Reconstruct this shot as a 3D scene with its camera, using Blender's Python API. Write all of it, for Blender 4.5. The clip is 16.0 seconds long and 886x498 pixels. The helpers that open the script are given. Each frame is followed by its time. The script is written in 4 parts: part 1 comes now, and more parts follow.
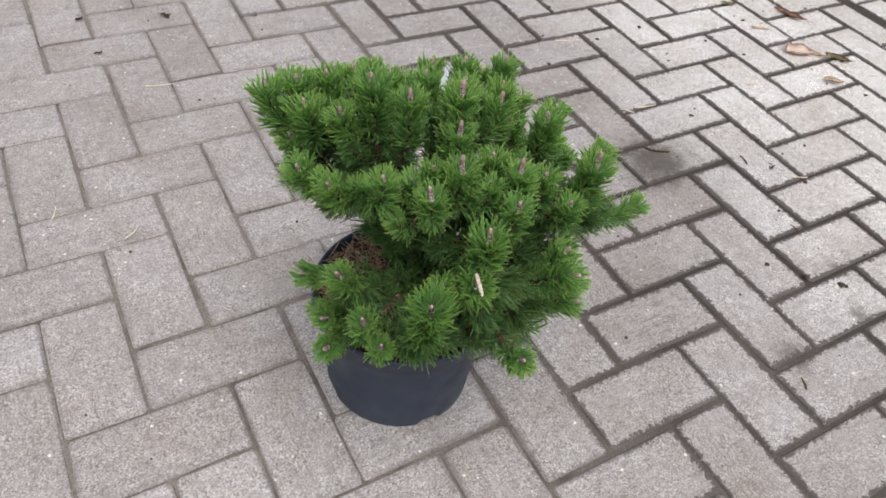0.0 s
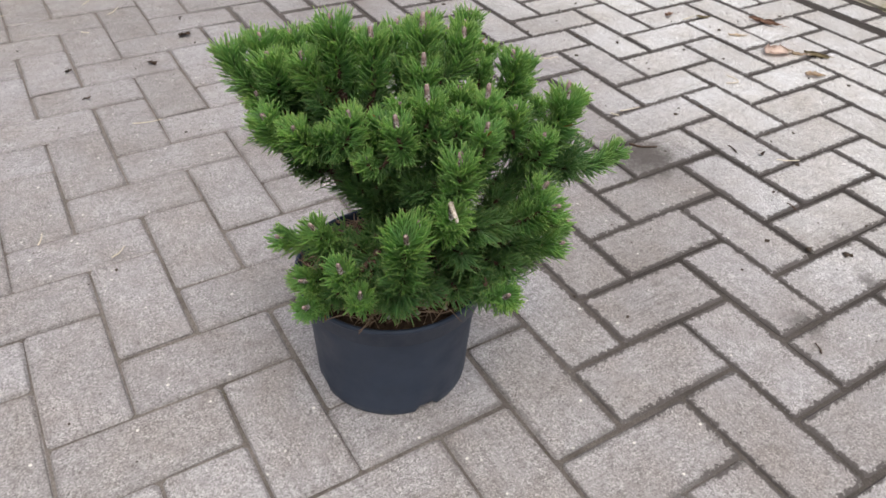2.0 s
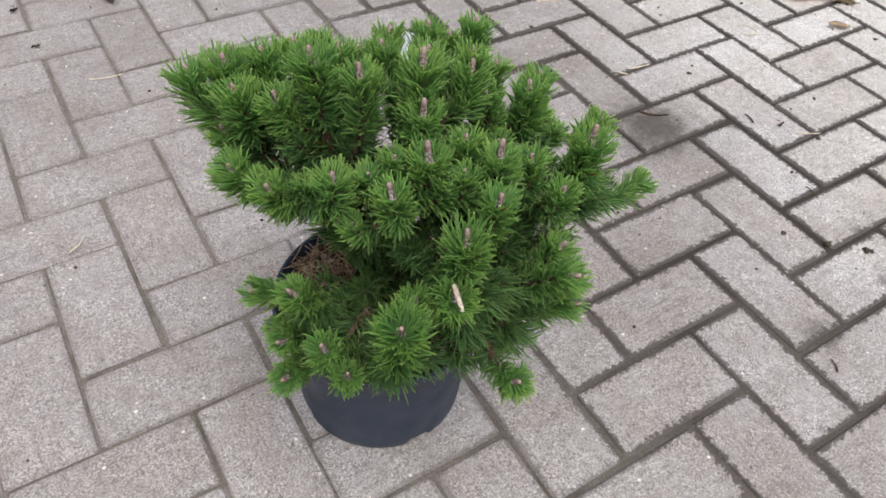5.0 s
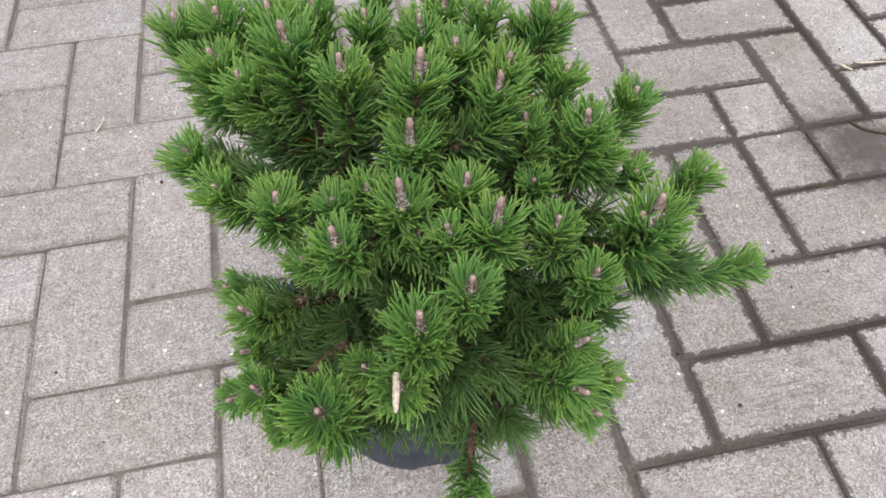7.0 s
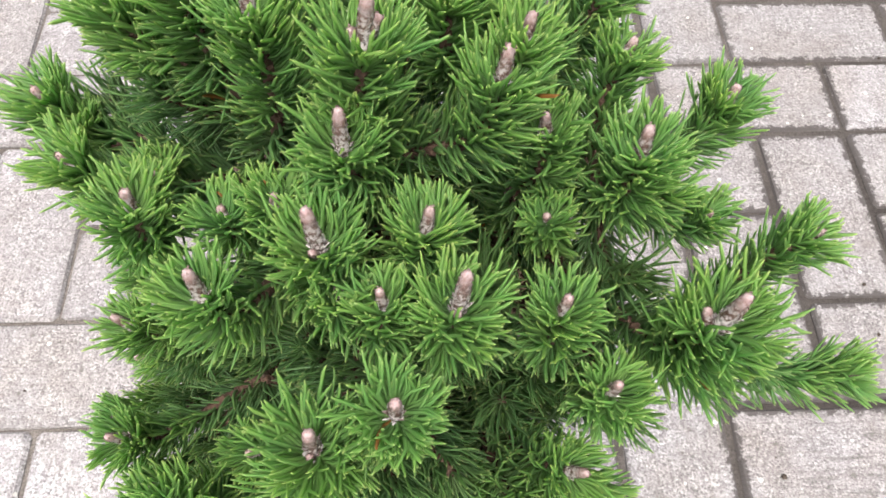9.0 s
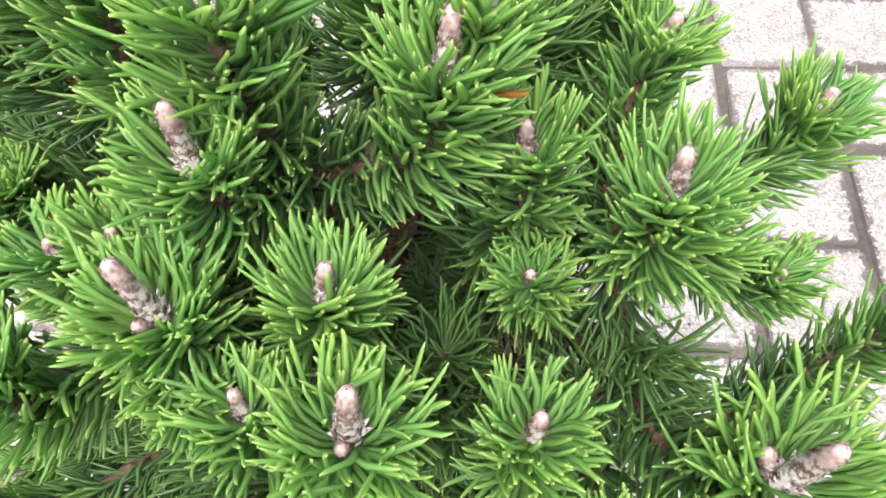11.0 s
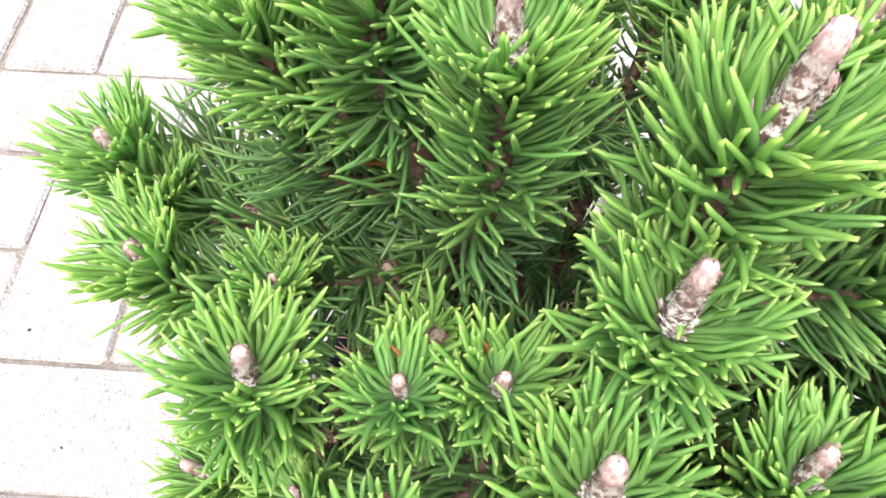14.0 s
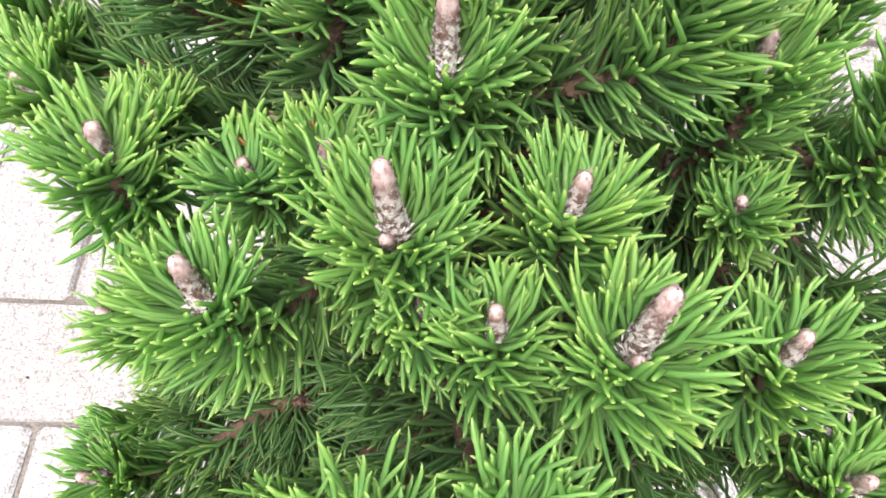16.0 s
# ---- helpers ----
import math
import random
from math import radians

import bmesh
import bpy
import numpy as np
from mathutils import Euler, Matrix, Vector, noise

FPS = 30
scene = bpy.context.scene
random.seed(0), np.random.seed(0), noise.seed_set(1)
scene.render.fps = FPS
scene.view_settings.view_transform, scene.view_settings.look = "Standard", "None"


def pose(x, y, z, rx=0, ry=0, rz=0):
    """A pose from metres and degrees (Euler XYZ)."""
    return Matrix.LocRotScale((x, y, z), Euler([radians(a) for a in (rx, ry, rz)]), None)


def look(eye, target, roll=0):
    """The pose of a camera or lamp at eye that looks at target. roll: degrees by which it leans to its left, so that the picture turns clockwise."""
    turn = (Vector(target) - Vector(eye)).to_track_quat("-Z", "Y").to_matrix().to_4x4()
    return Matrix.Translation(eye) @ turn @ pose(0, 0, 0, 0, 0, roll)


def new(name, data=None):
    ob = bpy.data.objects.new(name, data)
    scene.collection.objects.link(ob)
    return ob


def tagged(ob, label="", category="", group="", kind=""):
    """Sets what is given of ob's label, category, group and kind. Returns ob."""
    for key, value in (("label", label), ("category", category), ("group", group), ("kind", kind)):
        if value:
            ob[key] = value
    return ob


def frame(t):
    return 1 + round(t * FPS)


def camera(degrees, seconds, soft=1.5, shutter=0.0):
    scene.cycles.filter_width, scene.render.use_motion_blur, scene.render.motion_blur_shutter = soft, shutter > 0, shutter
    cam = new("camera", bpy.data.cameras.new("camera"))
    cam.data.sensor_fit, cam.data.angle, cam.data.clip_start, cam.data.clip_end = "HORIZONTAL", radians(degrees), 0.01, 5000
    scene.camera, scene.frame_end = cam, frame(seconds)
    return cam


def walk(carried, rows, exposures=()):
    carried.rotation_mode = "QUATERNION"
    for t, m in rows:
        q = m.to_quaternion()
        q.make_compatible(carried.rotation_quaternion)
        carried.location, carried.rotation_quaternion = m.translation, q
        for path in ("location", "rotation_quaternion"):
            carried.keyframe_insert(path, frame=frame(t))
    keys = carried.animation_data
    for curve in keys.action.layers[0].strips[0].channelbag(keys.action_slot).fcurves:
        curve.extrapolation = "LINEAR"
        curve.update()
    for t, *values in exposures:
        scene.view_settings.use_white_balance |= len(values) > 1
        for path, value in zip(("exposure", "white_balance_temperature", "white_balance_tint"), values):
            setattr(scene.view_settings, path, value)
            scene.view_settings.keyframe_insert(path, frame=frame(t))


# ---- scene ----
cam = camera(63.4, 16.0, soft=1.7)
PATH = [
    (0, (0.014, -0.573, 0.848), (0.819, 0.575, -0.579), 8.9),
    (0.5, (0.029, -0.636, 0.833), (0.78, 0.636, -0.515), 6.2),
    (1, (0.047, -0.669, 0.797), (0.785, 0.718, -0.441), 4.5),
    (1.5, (0.041, -0.678, 0.755), (0.808, 0.733, -0.436), 4.1),
    (2, (0.013, -0.657, 0.741), (0.854, 0.639, -0.529), 3.0),
    (2.5, (-0.034, -0.611, 0.746), (0.901, 0.569, -0.571), 3.2),
    (3, (-0.071, -0.545, 0.752), (0.941, 0.539, -0.59), 5.3),
    (3.5, (-0.064, -0.5, 0.759), (0.972, 0.531, -0.605), 5.1),
    (3.7, (-0.063, -0.491, 0.764), (0.983, 0.524, -0.606), 5.5),
    (5.8, (0.213, -0.506, 0.785), (0.718, 0.672, -0.75), 3.4),
    (6, (0.236, -0.501, 0.78), (0.673, 0.691, -0.766), 2.6),
    (6.5, (0.271, -0.459, 0.764), (0.565, 0.713, -0.829), 0.9),
    (7, (0.285, -0.408, 0.74), (0.512, 0.725, -0.893), -0.4),
    (7.5, (0.29, -0.348, 0.713), (0.573, 0.69, -0.973), 3.0),
    (8, (0.306, -0.32, 0.69), (0.597, 0.645, -1.038), 6.7),
    (8.2, (0.314, -0.311, 0.681), (0.576, 0.638, -1.059), 7.2),
    (10.3, (0.3845, -0.2359, 0.5952), (0.2166, 0.698, -1.1655), -7.79),
    (10.5, (0.3858, -0.2307, 0.5891), (0.2432, 0.703, -1.1739), -6.59),
    (11, (0.385, -0.2183, 0.5737), (0.2784, 0.7252, -1.1866), -4.18),
    (11.5, (0.3792, -0.2061, 0.5632), (0.2777, 0.757, -1.1862), -3.74),
    (12, (0.3644, -0.1938, 0.5569), (0.2628, 0.7811, -1.1867), -3.3),
    (12.5, (0.3441, -0.1824, 0.5566), (0.2512, 0.7696, -1.2002), -2.51),
    (13, (0.3231, -0.1747, 0.5599), (0.2375, 0.7846, -1.1933), -2.01),
    (13.5, (0.3051, -0.177, 0.5627), (0.2342, 0.7775, -1.194), -1.1),
    (14, (0.2858, -0.1832, 0.561), (0.2286, 0.7847, -1.1875), 0.28),
    (14.5, (0.2829, -0.193, 0.5558), (0.2327, 0.774, -1.1943), 0.21),
    (15, (0.2874, -0.2067, 0.5533), (0.2548, 0.736, -1.2102), 0.05),
    (15.5, (0.302, -0.2234, 0.5532), (0.2673, 0.7044, -1.2187), -0.29),
    (16, (0.3254, -0.2308, 0.5584), (0.2889, 0.6919, -1.2158), -0.43),
]
walk(cam, [(t, look(eye, target, roll)) for t, eye, target, roll in PATH],
     exposures=((0, 0.37), (3.7, 0.33), (5.8, 0.42), (7.0, 0.55), (8.2, 0.89), (10.3, 1.53), (13.0, 1.96), (14.4, 1.94), (16, 1.70)))

# ---- daylight: overcast sky with a very soft sun ----
SUN_ELEVATION, SUN_TURN = 70.0, 195.0
world = bpy.data.worlds.new("overcast_sky")
scene.world = world
world.use_nodes = True
wn, wl = world.node_tree.nodes, world.node_tree.links
wn.clear()
sky = wn.new("ShaderNodeTexSky")
sky.sky_type = "NISHITA"
sky.sun_disc = False
sky.sun_elevation = radians(SUN_ELEVATION)
sky.sun_rotation = radians(SUN_TURN)
sky.air_density, sky.dust_density, sky.ozone_density = 1.0, 9.0, 1.0
soft_sky = wn.new("ShaderNodeHueSaturation")
soft_sky.inputs["Saturation"].default_value = 0.45
back = wn.new("ShaderNodeBackground")
back.inputs["Strength"].default_value = 0.15
wout = wn.new("ShaderNodeOutputWorld")
wl.new(sky.outputs[0], soft_sky.inputs["Color"])
wl.new(soft_sky.outputs[0], back.inputs["Color"])
wl.new(back.outputs[0], wout.inputs["Surface"])

sun = new("sun", bpy.data.lights.new("sun", "SUN"))
sun.data.energy, sun.data.angle, sun.data.color = 0.28, radians(50), (1.0, 0.995, 0.99)
a, e = radians(SUN_TURN), radians(SUN_ELEVATION)
sun.matrix_world = look((math.sin(a) * math.cos(e) * 9, math.cos(a) * math.cos(e) * 9, math.sin(e) * 9), (0, 0, 0))

# ---- materials ----


class Nodes:
    """A small helper that builds one node material."""

    def __init__(self, name, roughness=0.8, specular=0.3, metallic=0.0):
        self.mat = bpy.data.materials.new(name)
        self.mat.use_nodes = True
        self.tree = self.mat.node_tree
        self.bsdf = self.tree.nodes["Principled BSDF"]
        self.bsdf.inputs["Roughness"].default_value = roughness
        self.bsdf.inputs["Specular IOR Level"].default_value = specular
        self.bsdf.inputs["Metallic"].default_value = metallic

    def add(self, kind, **sockets):
        node = self.tree.nodes.new("ShaderNode" + kind)
        for key, value in sockets.items():
            self.feed(node.inputs[key.replace("_", " ")], value)
        return node

    def feed(self, socket, value):
        if isinstance(value, bpy.types.NodeSocket):
            self.tree.links.new(value, socket)
        else:
            socket.default_value = value

    def position(self):
        return self.add("NewGeometry").outputs["Position"]

    def noise(self, scale, detail=4.0, rough=0.6, vector=None):
        return self.add("TexNoise", Vector=vector or self.position(), Scale=scale, Detail=detail, Roughness=rough).outputs["Fac"]

    def ramp(self, fac, *stops):
        node = self.add("ValToRGB", Fac=fac)
        ramp = node.color_ramp
        while len(ramp.elements) < len(stops):
            ramp.elements.new(0.5)
        for el, (at, col) in zip(ramp.elements, stops):
            el.position = at
            el.color = (col, col, col, 1) if isinstance(col, (int, float)) else (*col, 1)
        return node.outputs["Color"]

    def math(self, op, x, y=0.0, clamp=False):
        node = self.tree.nodes.new("ShaderNodeMath")
        node.operation, node.use_clamp = op, clamp
        self.feed(node.inputs[0], x)
        self.feed(node.inputs[1], y)
        return node.outputs[0]

    def mix(self, fac, one, two, blend="MIX"):
        node = self.tree.nodes.new("ShaderNodeMix")
        node.data_type, node.blend_type = "RGBA", blend
        self.feed(node.inputs["Factor"], fac)
        for key, col in (("A", one), ("B", two)):
            sock = [s for s in node.inputs if s.name == key and s.type == "RGBA"][0]
            self.feed(sock, col if isinstance(col, bpy.types.NodeSocket) else (*col, 1))
        return [s for s in node.outputs if s.type == "RGBA"][0]

    def done(self, color, bump=None, strength=0.4, distance=0.001):
        self.feed(self.bsdf.inputs["Base Color"], color if isinstance(color, bpy.types.NodeSocket) else (*color, 1))
        if bump is not None:
            node = self.add("Bump", Height=bump, Strength=strength, Distance=distance)
            self.feed(self.bsdf.inputs["Normal"], node.outputs["Normal"])
        return self.mat


def paver_material(name, per_island):
    m = Nodes(name, roughness=0.6, specular=0.75)
    pos = m.position()
    if per_island:
        rnd = m.add("NewGeometry").outputs["Random Per Island"]
    else:
        rnd = m.add("ObjectInfo").outputs["Random"]
    grains = m.add("TexVoronoi", Vector=pos, Scale=580.0)
    tone = m.add("SeparateColor", Color=grains.outputs["Color"]).outputs[0]
    grit = m.ramp(tone, (0.0, (0.055, 0.05, 0.048)), (0.2, (0.160, 0.154, 0.153)), (0.5, (0.305, 0.298, 0.303)), (0.85, (0.44, 0.435, 0.442)), (1.0, (0.66, 0.65, 0.65)))
    smear = m.mix(m.ramp(m.noise(26, 5, 0.65), (0.35, 0.30), (0.65, 0.76)), (0.296, 0.288, 0.294), grit)
    patch = m.ramp(m.noise(3.1, 5, 0.7), (0.30, (0.76, 0.73, 0.71)), (0.5, (0.97, 0.955, 0.95)), (0.72, (1.12, 1.12, 1.12)))
    color = m.mix(1.0, smear, patch, "MULTIPLY")
    each = m.ramp(rnd, (0.0, (0.88, 0.86, 0.84)), (0.5, (0.98, 0.965, 0.955)), (1.0, (1.05, 1.05, 1.05)))
    color = m.mix(1.0, color, each, "MULTIPLY")
    mottle = m.ramp(m.noise(58, 5, 0.7), (0.33, (0.80, 0.785, 0.77)), (0.5, (1.01, 1.005, 1.0)), (0.68, (1.09, 1.09, 1.09)))
    color = m.mix(1.0, color, mottle, "MULTIPLY")
    # faint drag marks along each block, brown tinge
    uvw = m.add("UVMap").outputs["UV"]
    drag = m.add("VectorMath", Vector=uvw)
    drag.operation = "MULTIPLY"
    drag.inputs[1].default_value = (1.4, 15.0, 1.0)
    shift = m.add("VectorMath", Vector=drag.outputs[0])
    shift.operation = "ADD"
    m.feed(shift.inputs[1], m.math("MULTIPLY", rnd, 40.0))
    marks = m.ramp(m.noise(1.3, 4, 0.6, shift.outputs[0]), (0.3, (0.72, 0.70, 0.675)), (0.47, (0.98, 0.98, 0.98)), (0.72, (1.08, 1.08, 1.08)))
    color = m.mix(m.ramp(m.noise(2.4, 3), (0.36, 0.3), (0.56, 0.95)), color, m.mix(1.0, color, marks, "MULTIPLY"))
    tinge = m.ramp(m.noise(8.5, 4, 0.65), (0.40, (1.03, 1.03, 1.04)), (0.68, (0.88, 0.84, 0.80)))
    color = m.mix(1.0, color, tinge, "MULTIPLY")
    # sky glare painted in as paler colour eastward; the west end is lifted slightly
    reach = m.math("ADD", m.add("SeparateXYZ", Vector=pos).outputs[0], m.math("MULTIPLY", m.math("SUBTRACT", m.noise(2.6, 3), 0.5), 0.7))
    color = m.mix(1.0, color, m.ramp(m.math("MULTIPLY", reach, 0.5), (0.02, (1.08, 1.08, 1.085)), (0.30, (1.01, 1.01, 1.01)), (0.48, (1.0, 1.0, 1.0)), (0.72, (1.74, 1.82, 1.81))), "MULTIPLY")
    # pores in the surface
    pores = m.ramp(m.noise(400, 2, 0.55), (0.32, 0.7), (0.41, 0.0))
    color = m.mix(pores, color, (0.075, 0.066, 0.06))
    # small dark pits and pale grit
    specks = m.add("TexVoronoi", Vector=pos, Scale=95.0)
    pick = m.add("SeparateColor", Color=specks.outputs["Color"])
    near = m.math("LESS_THAN", specks.outputs["Distance"], 0.20)
    dark = m.math("MULTIPLY", near, m.math("GREATER_THAN", pick.outputs[0], 0.80))
    pale = m.math("MULTIPLY", near, m.math("GREATER_THAN", pick.outputs[1], 0.955))
    color = m.mix(m.math("MULTIPLY", dark, 0.65), color, (0.10, 0.085, 0.075))
    color = m.mix(m.math("MULTIPLY", pale, 0.8), color, (0.75, 0.72, 0.66))
    # dull blots, a few centimetres across
    blot = m.math("MULTIPLY", m.ramp(m.noise(44, 5, 0.7), (0.60, 0.0), (0.70, 0.5)), m.ramp(m.noise(5.2, 3), (0.45, 0.0), (0.62, 1.0)))
    color = m.mix(blot, color, (0.13, 0.115, 0.105))
    # soil creeping over the edges
    uv = m.add("SeparateXYZ", Vector=m.add("UVMap").outputs["UV"])
    du = m.math("MULTIPLY", m.math("SUBTRACT", 1.0, m.math("ABSOLUTE", uv.outputs[0])), 0.100)
    dv = m.math("MULTIPLY", m.math("SUBTRACT", 1.0, m.math("ABSOLUTE", uv.outputs[1])), 0.050)
    edge = m.math("MINIMUM", du, dv)
    ragged = m.math("SUBTRACT", edge, m.math("MULTIPLY", m.math("SUBTRACT", m.noise(105, 5, 0.8), 0.40), 0.034))
    side = m.add("SeparateXYZ", Vector=pos).outputs[0]
    amount = m.ramp(m.math("ADD", m.math("MULTIPLY", side, 0.55), m.math("MULTIPLY", m.math("SUBTRACT", m.noise(2.2, 3), 0.5), 0.8)), (0.16, 0.22), (0.40, 0.95), (0.58, 0.95), (0.75, 0.95))
    creep = m.math("MULTIPLY", m.ramp(m.math("MULTIPLY", ragged, 100.0), (0.12, 1.0), (0.34, 0.0)), amount)
    color = m.mix(creep, color, (0.066, 0.057, 0.053))
    # damp patch of spilled soil
    away = m.add("VectorMath", Vector=pos)
    away.operation = "DISTANCE"
    away.inputs[1].default_value = (1.0, 0.155, 0.0)
    spot = m.math("ADD", away.outputs["Value"], m.math("MULTIPLY", m.math("SUBTRACT", m.noise(24, 6, 0.75), 0.5), 0.16))
    damp = m.ramp(spot, (0.025, 1.0), (0.055, 0.75), (0.11, 0.0))
    color = m.mix(m.math("MULTIPLY", damp, 0.9), color, (0.05, 0.042, 0.037))
    # soil washed out of the joints, worn drag scratches, olive grime in the far corner

    def spread(centre, wobble, scale):
        far = m.add("VectorMath", Vector=pos)
        far.operation = "DISTANCE"
        far.inputs[1].default_value = centre
        return m.math("ADD", far.outputs["Value"], m.math("MULTIPLY", m.math("SUBTRACT", m.noise(scale, 5, 0.75), 0.5), wobble))

    for centre, size in (((0.885, -0.307, 0.0), 0.026), ((1.067, -0.300, 0.0), 0.020), ((1.118, -0.208, 0.0), 0.014), ((0.935, 0.215, 0.0), 0.022), ((1.14, 0.10, 0.0), 0.018)):
        spill = m.ramp(m.math("MULTIPLY", spread(centre, 0.07, 45), 10.0), (size * 6, 0.7), (size * 14, 0.0))
        color = m.mix(spill, color, (0.060, 0.051, 0.046))
    turn = m.add("Mapping", Vector=pos)
    turn.inputs["Rotation"].default_value = (0, 0, radians(52))
    turn.inputs["Scale"].default_value = (1.0, 9.0, 1.0)
    scratch = m.ramp(m.noise(24, 4, 0.7, turn.outputs[0]), (0.50, 0.0), (0.64, 0.75))
    worn = m.ramp(m.math("MULTIPLY", spread((0.725, -0.155, 0.0), 0.08, 20), 5.0), (0.15, 1.0), (0.5, 0.0))
    color = m.mix(m.math("MULTIPLY", scratch, worn), color, (0.085, 0.076, 0.072))
    grime = m.ramp(m.math("MULTIPLY", spread((-0.45, 2.1, 0.0), 0.5, 3.5), 0.5), (0.15, 1.0), (0.60, 0.0))
    color = m.mix(m.math("MULTIPLY", grime, 0.8), color, m.mix(1.0, color, (0.84, 0.79, 0.68), "MULTIPLY"))
    rough = m.ramp(m.noise(18, 3), (0.3, 0.37), (0.7, 0.55))
    rough = m.math("MAXIMUM", rough, m.math("MAXIMUM", m.math("MULTIPLY", creep, 0.95), damp))
    m.feed(m.bsdf.inputs["Roughness"], rough)
    height = m.math("ADD", m.math("MULTIPLY", grains.outputs["Distance"], -0.6), m.math("MULTIPLY", m.noise(190, 4, 0.75), 2.0))
    return m.done(color, height, 0.7, 0.0014)


def joint_material():
    m = Nodes("joint_soil", roughness=0.95, specular=0.15)
    pos = m.position()
    side = m.add("SeparateXYZ", Vector=pos).outputs[0]
    damp = m.math("ADD", m.math("MULTIPLY", side, 0.6), m.math("MULTIPLY", m.math("SUBTRACT", m.noise(2.0, 3), 0.5), 0.7))
    sand = m.ramp(m.noise(420, 3, 0.7), (0.3, (0.115, 0.101, 0.090)), (0.7, (0.26, 0.232, 0.212)))
    sand = m.mix(m.ramp(m.noise(13, 4, 0.65), (0.45, 0.0), (0.66, 0.75)), sand, (0.075, 0.064, 0.056))
    soil = m.ramp(m.noise(300, 3, 0.7), (0.3, (0.028, 0.024, 0.022)), (0.7, (0.070, 0.061, 0.056)))
    color = m.mix(m.ramp(damp, (0.18, 0.0), (0.62, 1.0)), sand, soil)
    color = m.mix(m.math("MULTIPLY", m.ramp(m.noise(14, 4, 0.7), (0.66, 0.0), (0.73, 1.0)), m.ramp(m.noise(240, 3), (0.42, 0.0), (0.58, 0.85))), color, (0.13, 0.15, 0.045))
    return m.done(color, m.noise(260, 5, 0.75), 0.9, 0.003)


def kerb_material():
    m = Nodes("kerb_concrete", roughness=0.85, specular=0.3)
    color = m.ramp(m.noise(14, 6, 0.7), (0.28, (0.22, 0.20, 0.155)), (0.55, (0.34, 0.315, 0.26)), (0.75, (0.44, 0.42, 0.36)))
    color = m.mix(m.ramp(m.noise(320, 2, 0.6), (0.35, 0.5), (0.6, 0.0)), color, (0.21, 0.20, 0.16))
    moss = m.math("MULTIPLY", m.ramp(m.noise(22, 5, 0.75), (0.52, 0.0), (0.62, 0.8)), m.ramp(m.noise(210, 3), (0.40, 0.3), (0.6, 1.0)))
    color = m.mix(moss, color, (0.17, 0.16, 0.06))
    return m.done(color, m.noise(180, 5, 0.7), 0.7, 0.003)


def fabric_material():
    m = Nodes("wet_weed_fabric", roughness=0.4, specular=0.22)
    weave = m.add("TexWave", Vector=m.position(), Scale=140.0, Distortion=1.5)
    color = m.mix(m.ramp(m.noise(9, 5, 0.7), (0.4, 0.0), (0.7, 1.0)), (0.016, 0.024, 0.040), (0.10, 0.125, 0.16))
    # white glints of the wet folds, painted as thin pale streaks
    color = m.mix(m.ramp(m.noise(7, 6, 0.8), (0.585, 0.0), (0.61, 0.8), (0.635, 0.0)), color, (0.30, 0.32, 0.33))
    m.feed(m.bsdf.inputs["Roughness"], m.ramp(m.noise(6, 4), (0.35, 0.18), (0.65, 0.5)))
    return m.done(color, weave.outputs["Fac"], 0.25, 0.0006)


def pot_material():
    m = Nodes("dark_pot_plastic", roughness=0.48, specular=0.42)
    color = m.mix(m.ramp(m.noise(22, 5, 0.6), (0.35, 0.0), (0.75, 1.0)), (0.019, 0.030, 0.052), (0.030, 0.044, 0.072))
    dust = m.ramp(m.noise(55, 6, 0.75), (0.58, 0.0), (0.85, 0.25))
    color = m.mix(dust, color, (0.09, 0.095, 0.105))
    m.feed(m.bsdf.inputs["Roughness"], m.ramp(m.noise(30, 4), (0.3, 0.40), (0.7, 0.58)))
    return m.done(color, m.noise(900, 2), 0.12, 0.0004)


def soil_material():
    m = Nodes("potting_soil", roughness=0.95, specular=0.15)
    color = m.ramp(m.noise(240, 5, 0.8), (0.3, (0.028, 0.018, 0.012)), (0.6, (0.085, 0.055, 0.036)), (0.8, (0.19, 0.14, 0.10)))
    return m.done(color, m.noise(300, 5, 0.8), 0.9, 0.004)


def plain_material(name, low, high, scale=120.0, roughness=0.8, specular=0.25, bump=0.4, depth=0.001):
    m = Nodes(name, roughness=roughness, specular=specular)
    f = m.noise(scale, 5, 0.7)
    return m.done(m.ramp(f, (0.3, low), (0.7, high)), f, bump, depth)


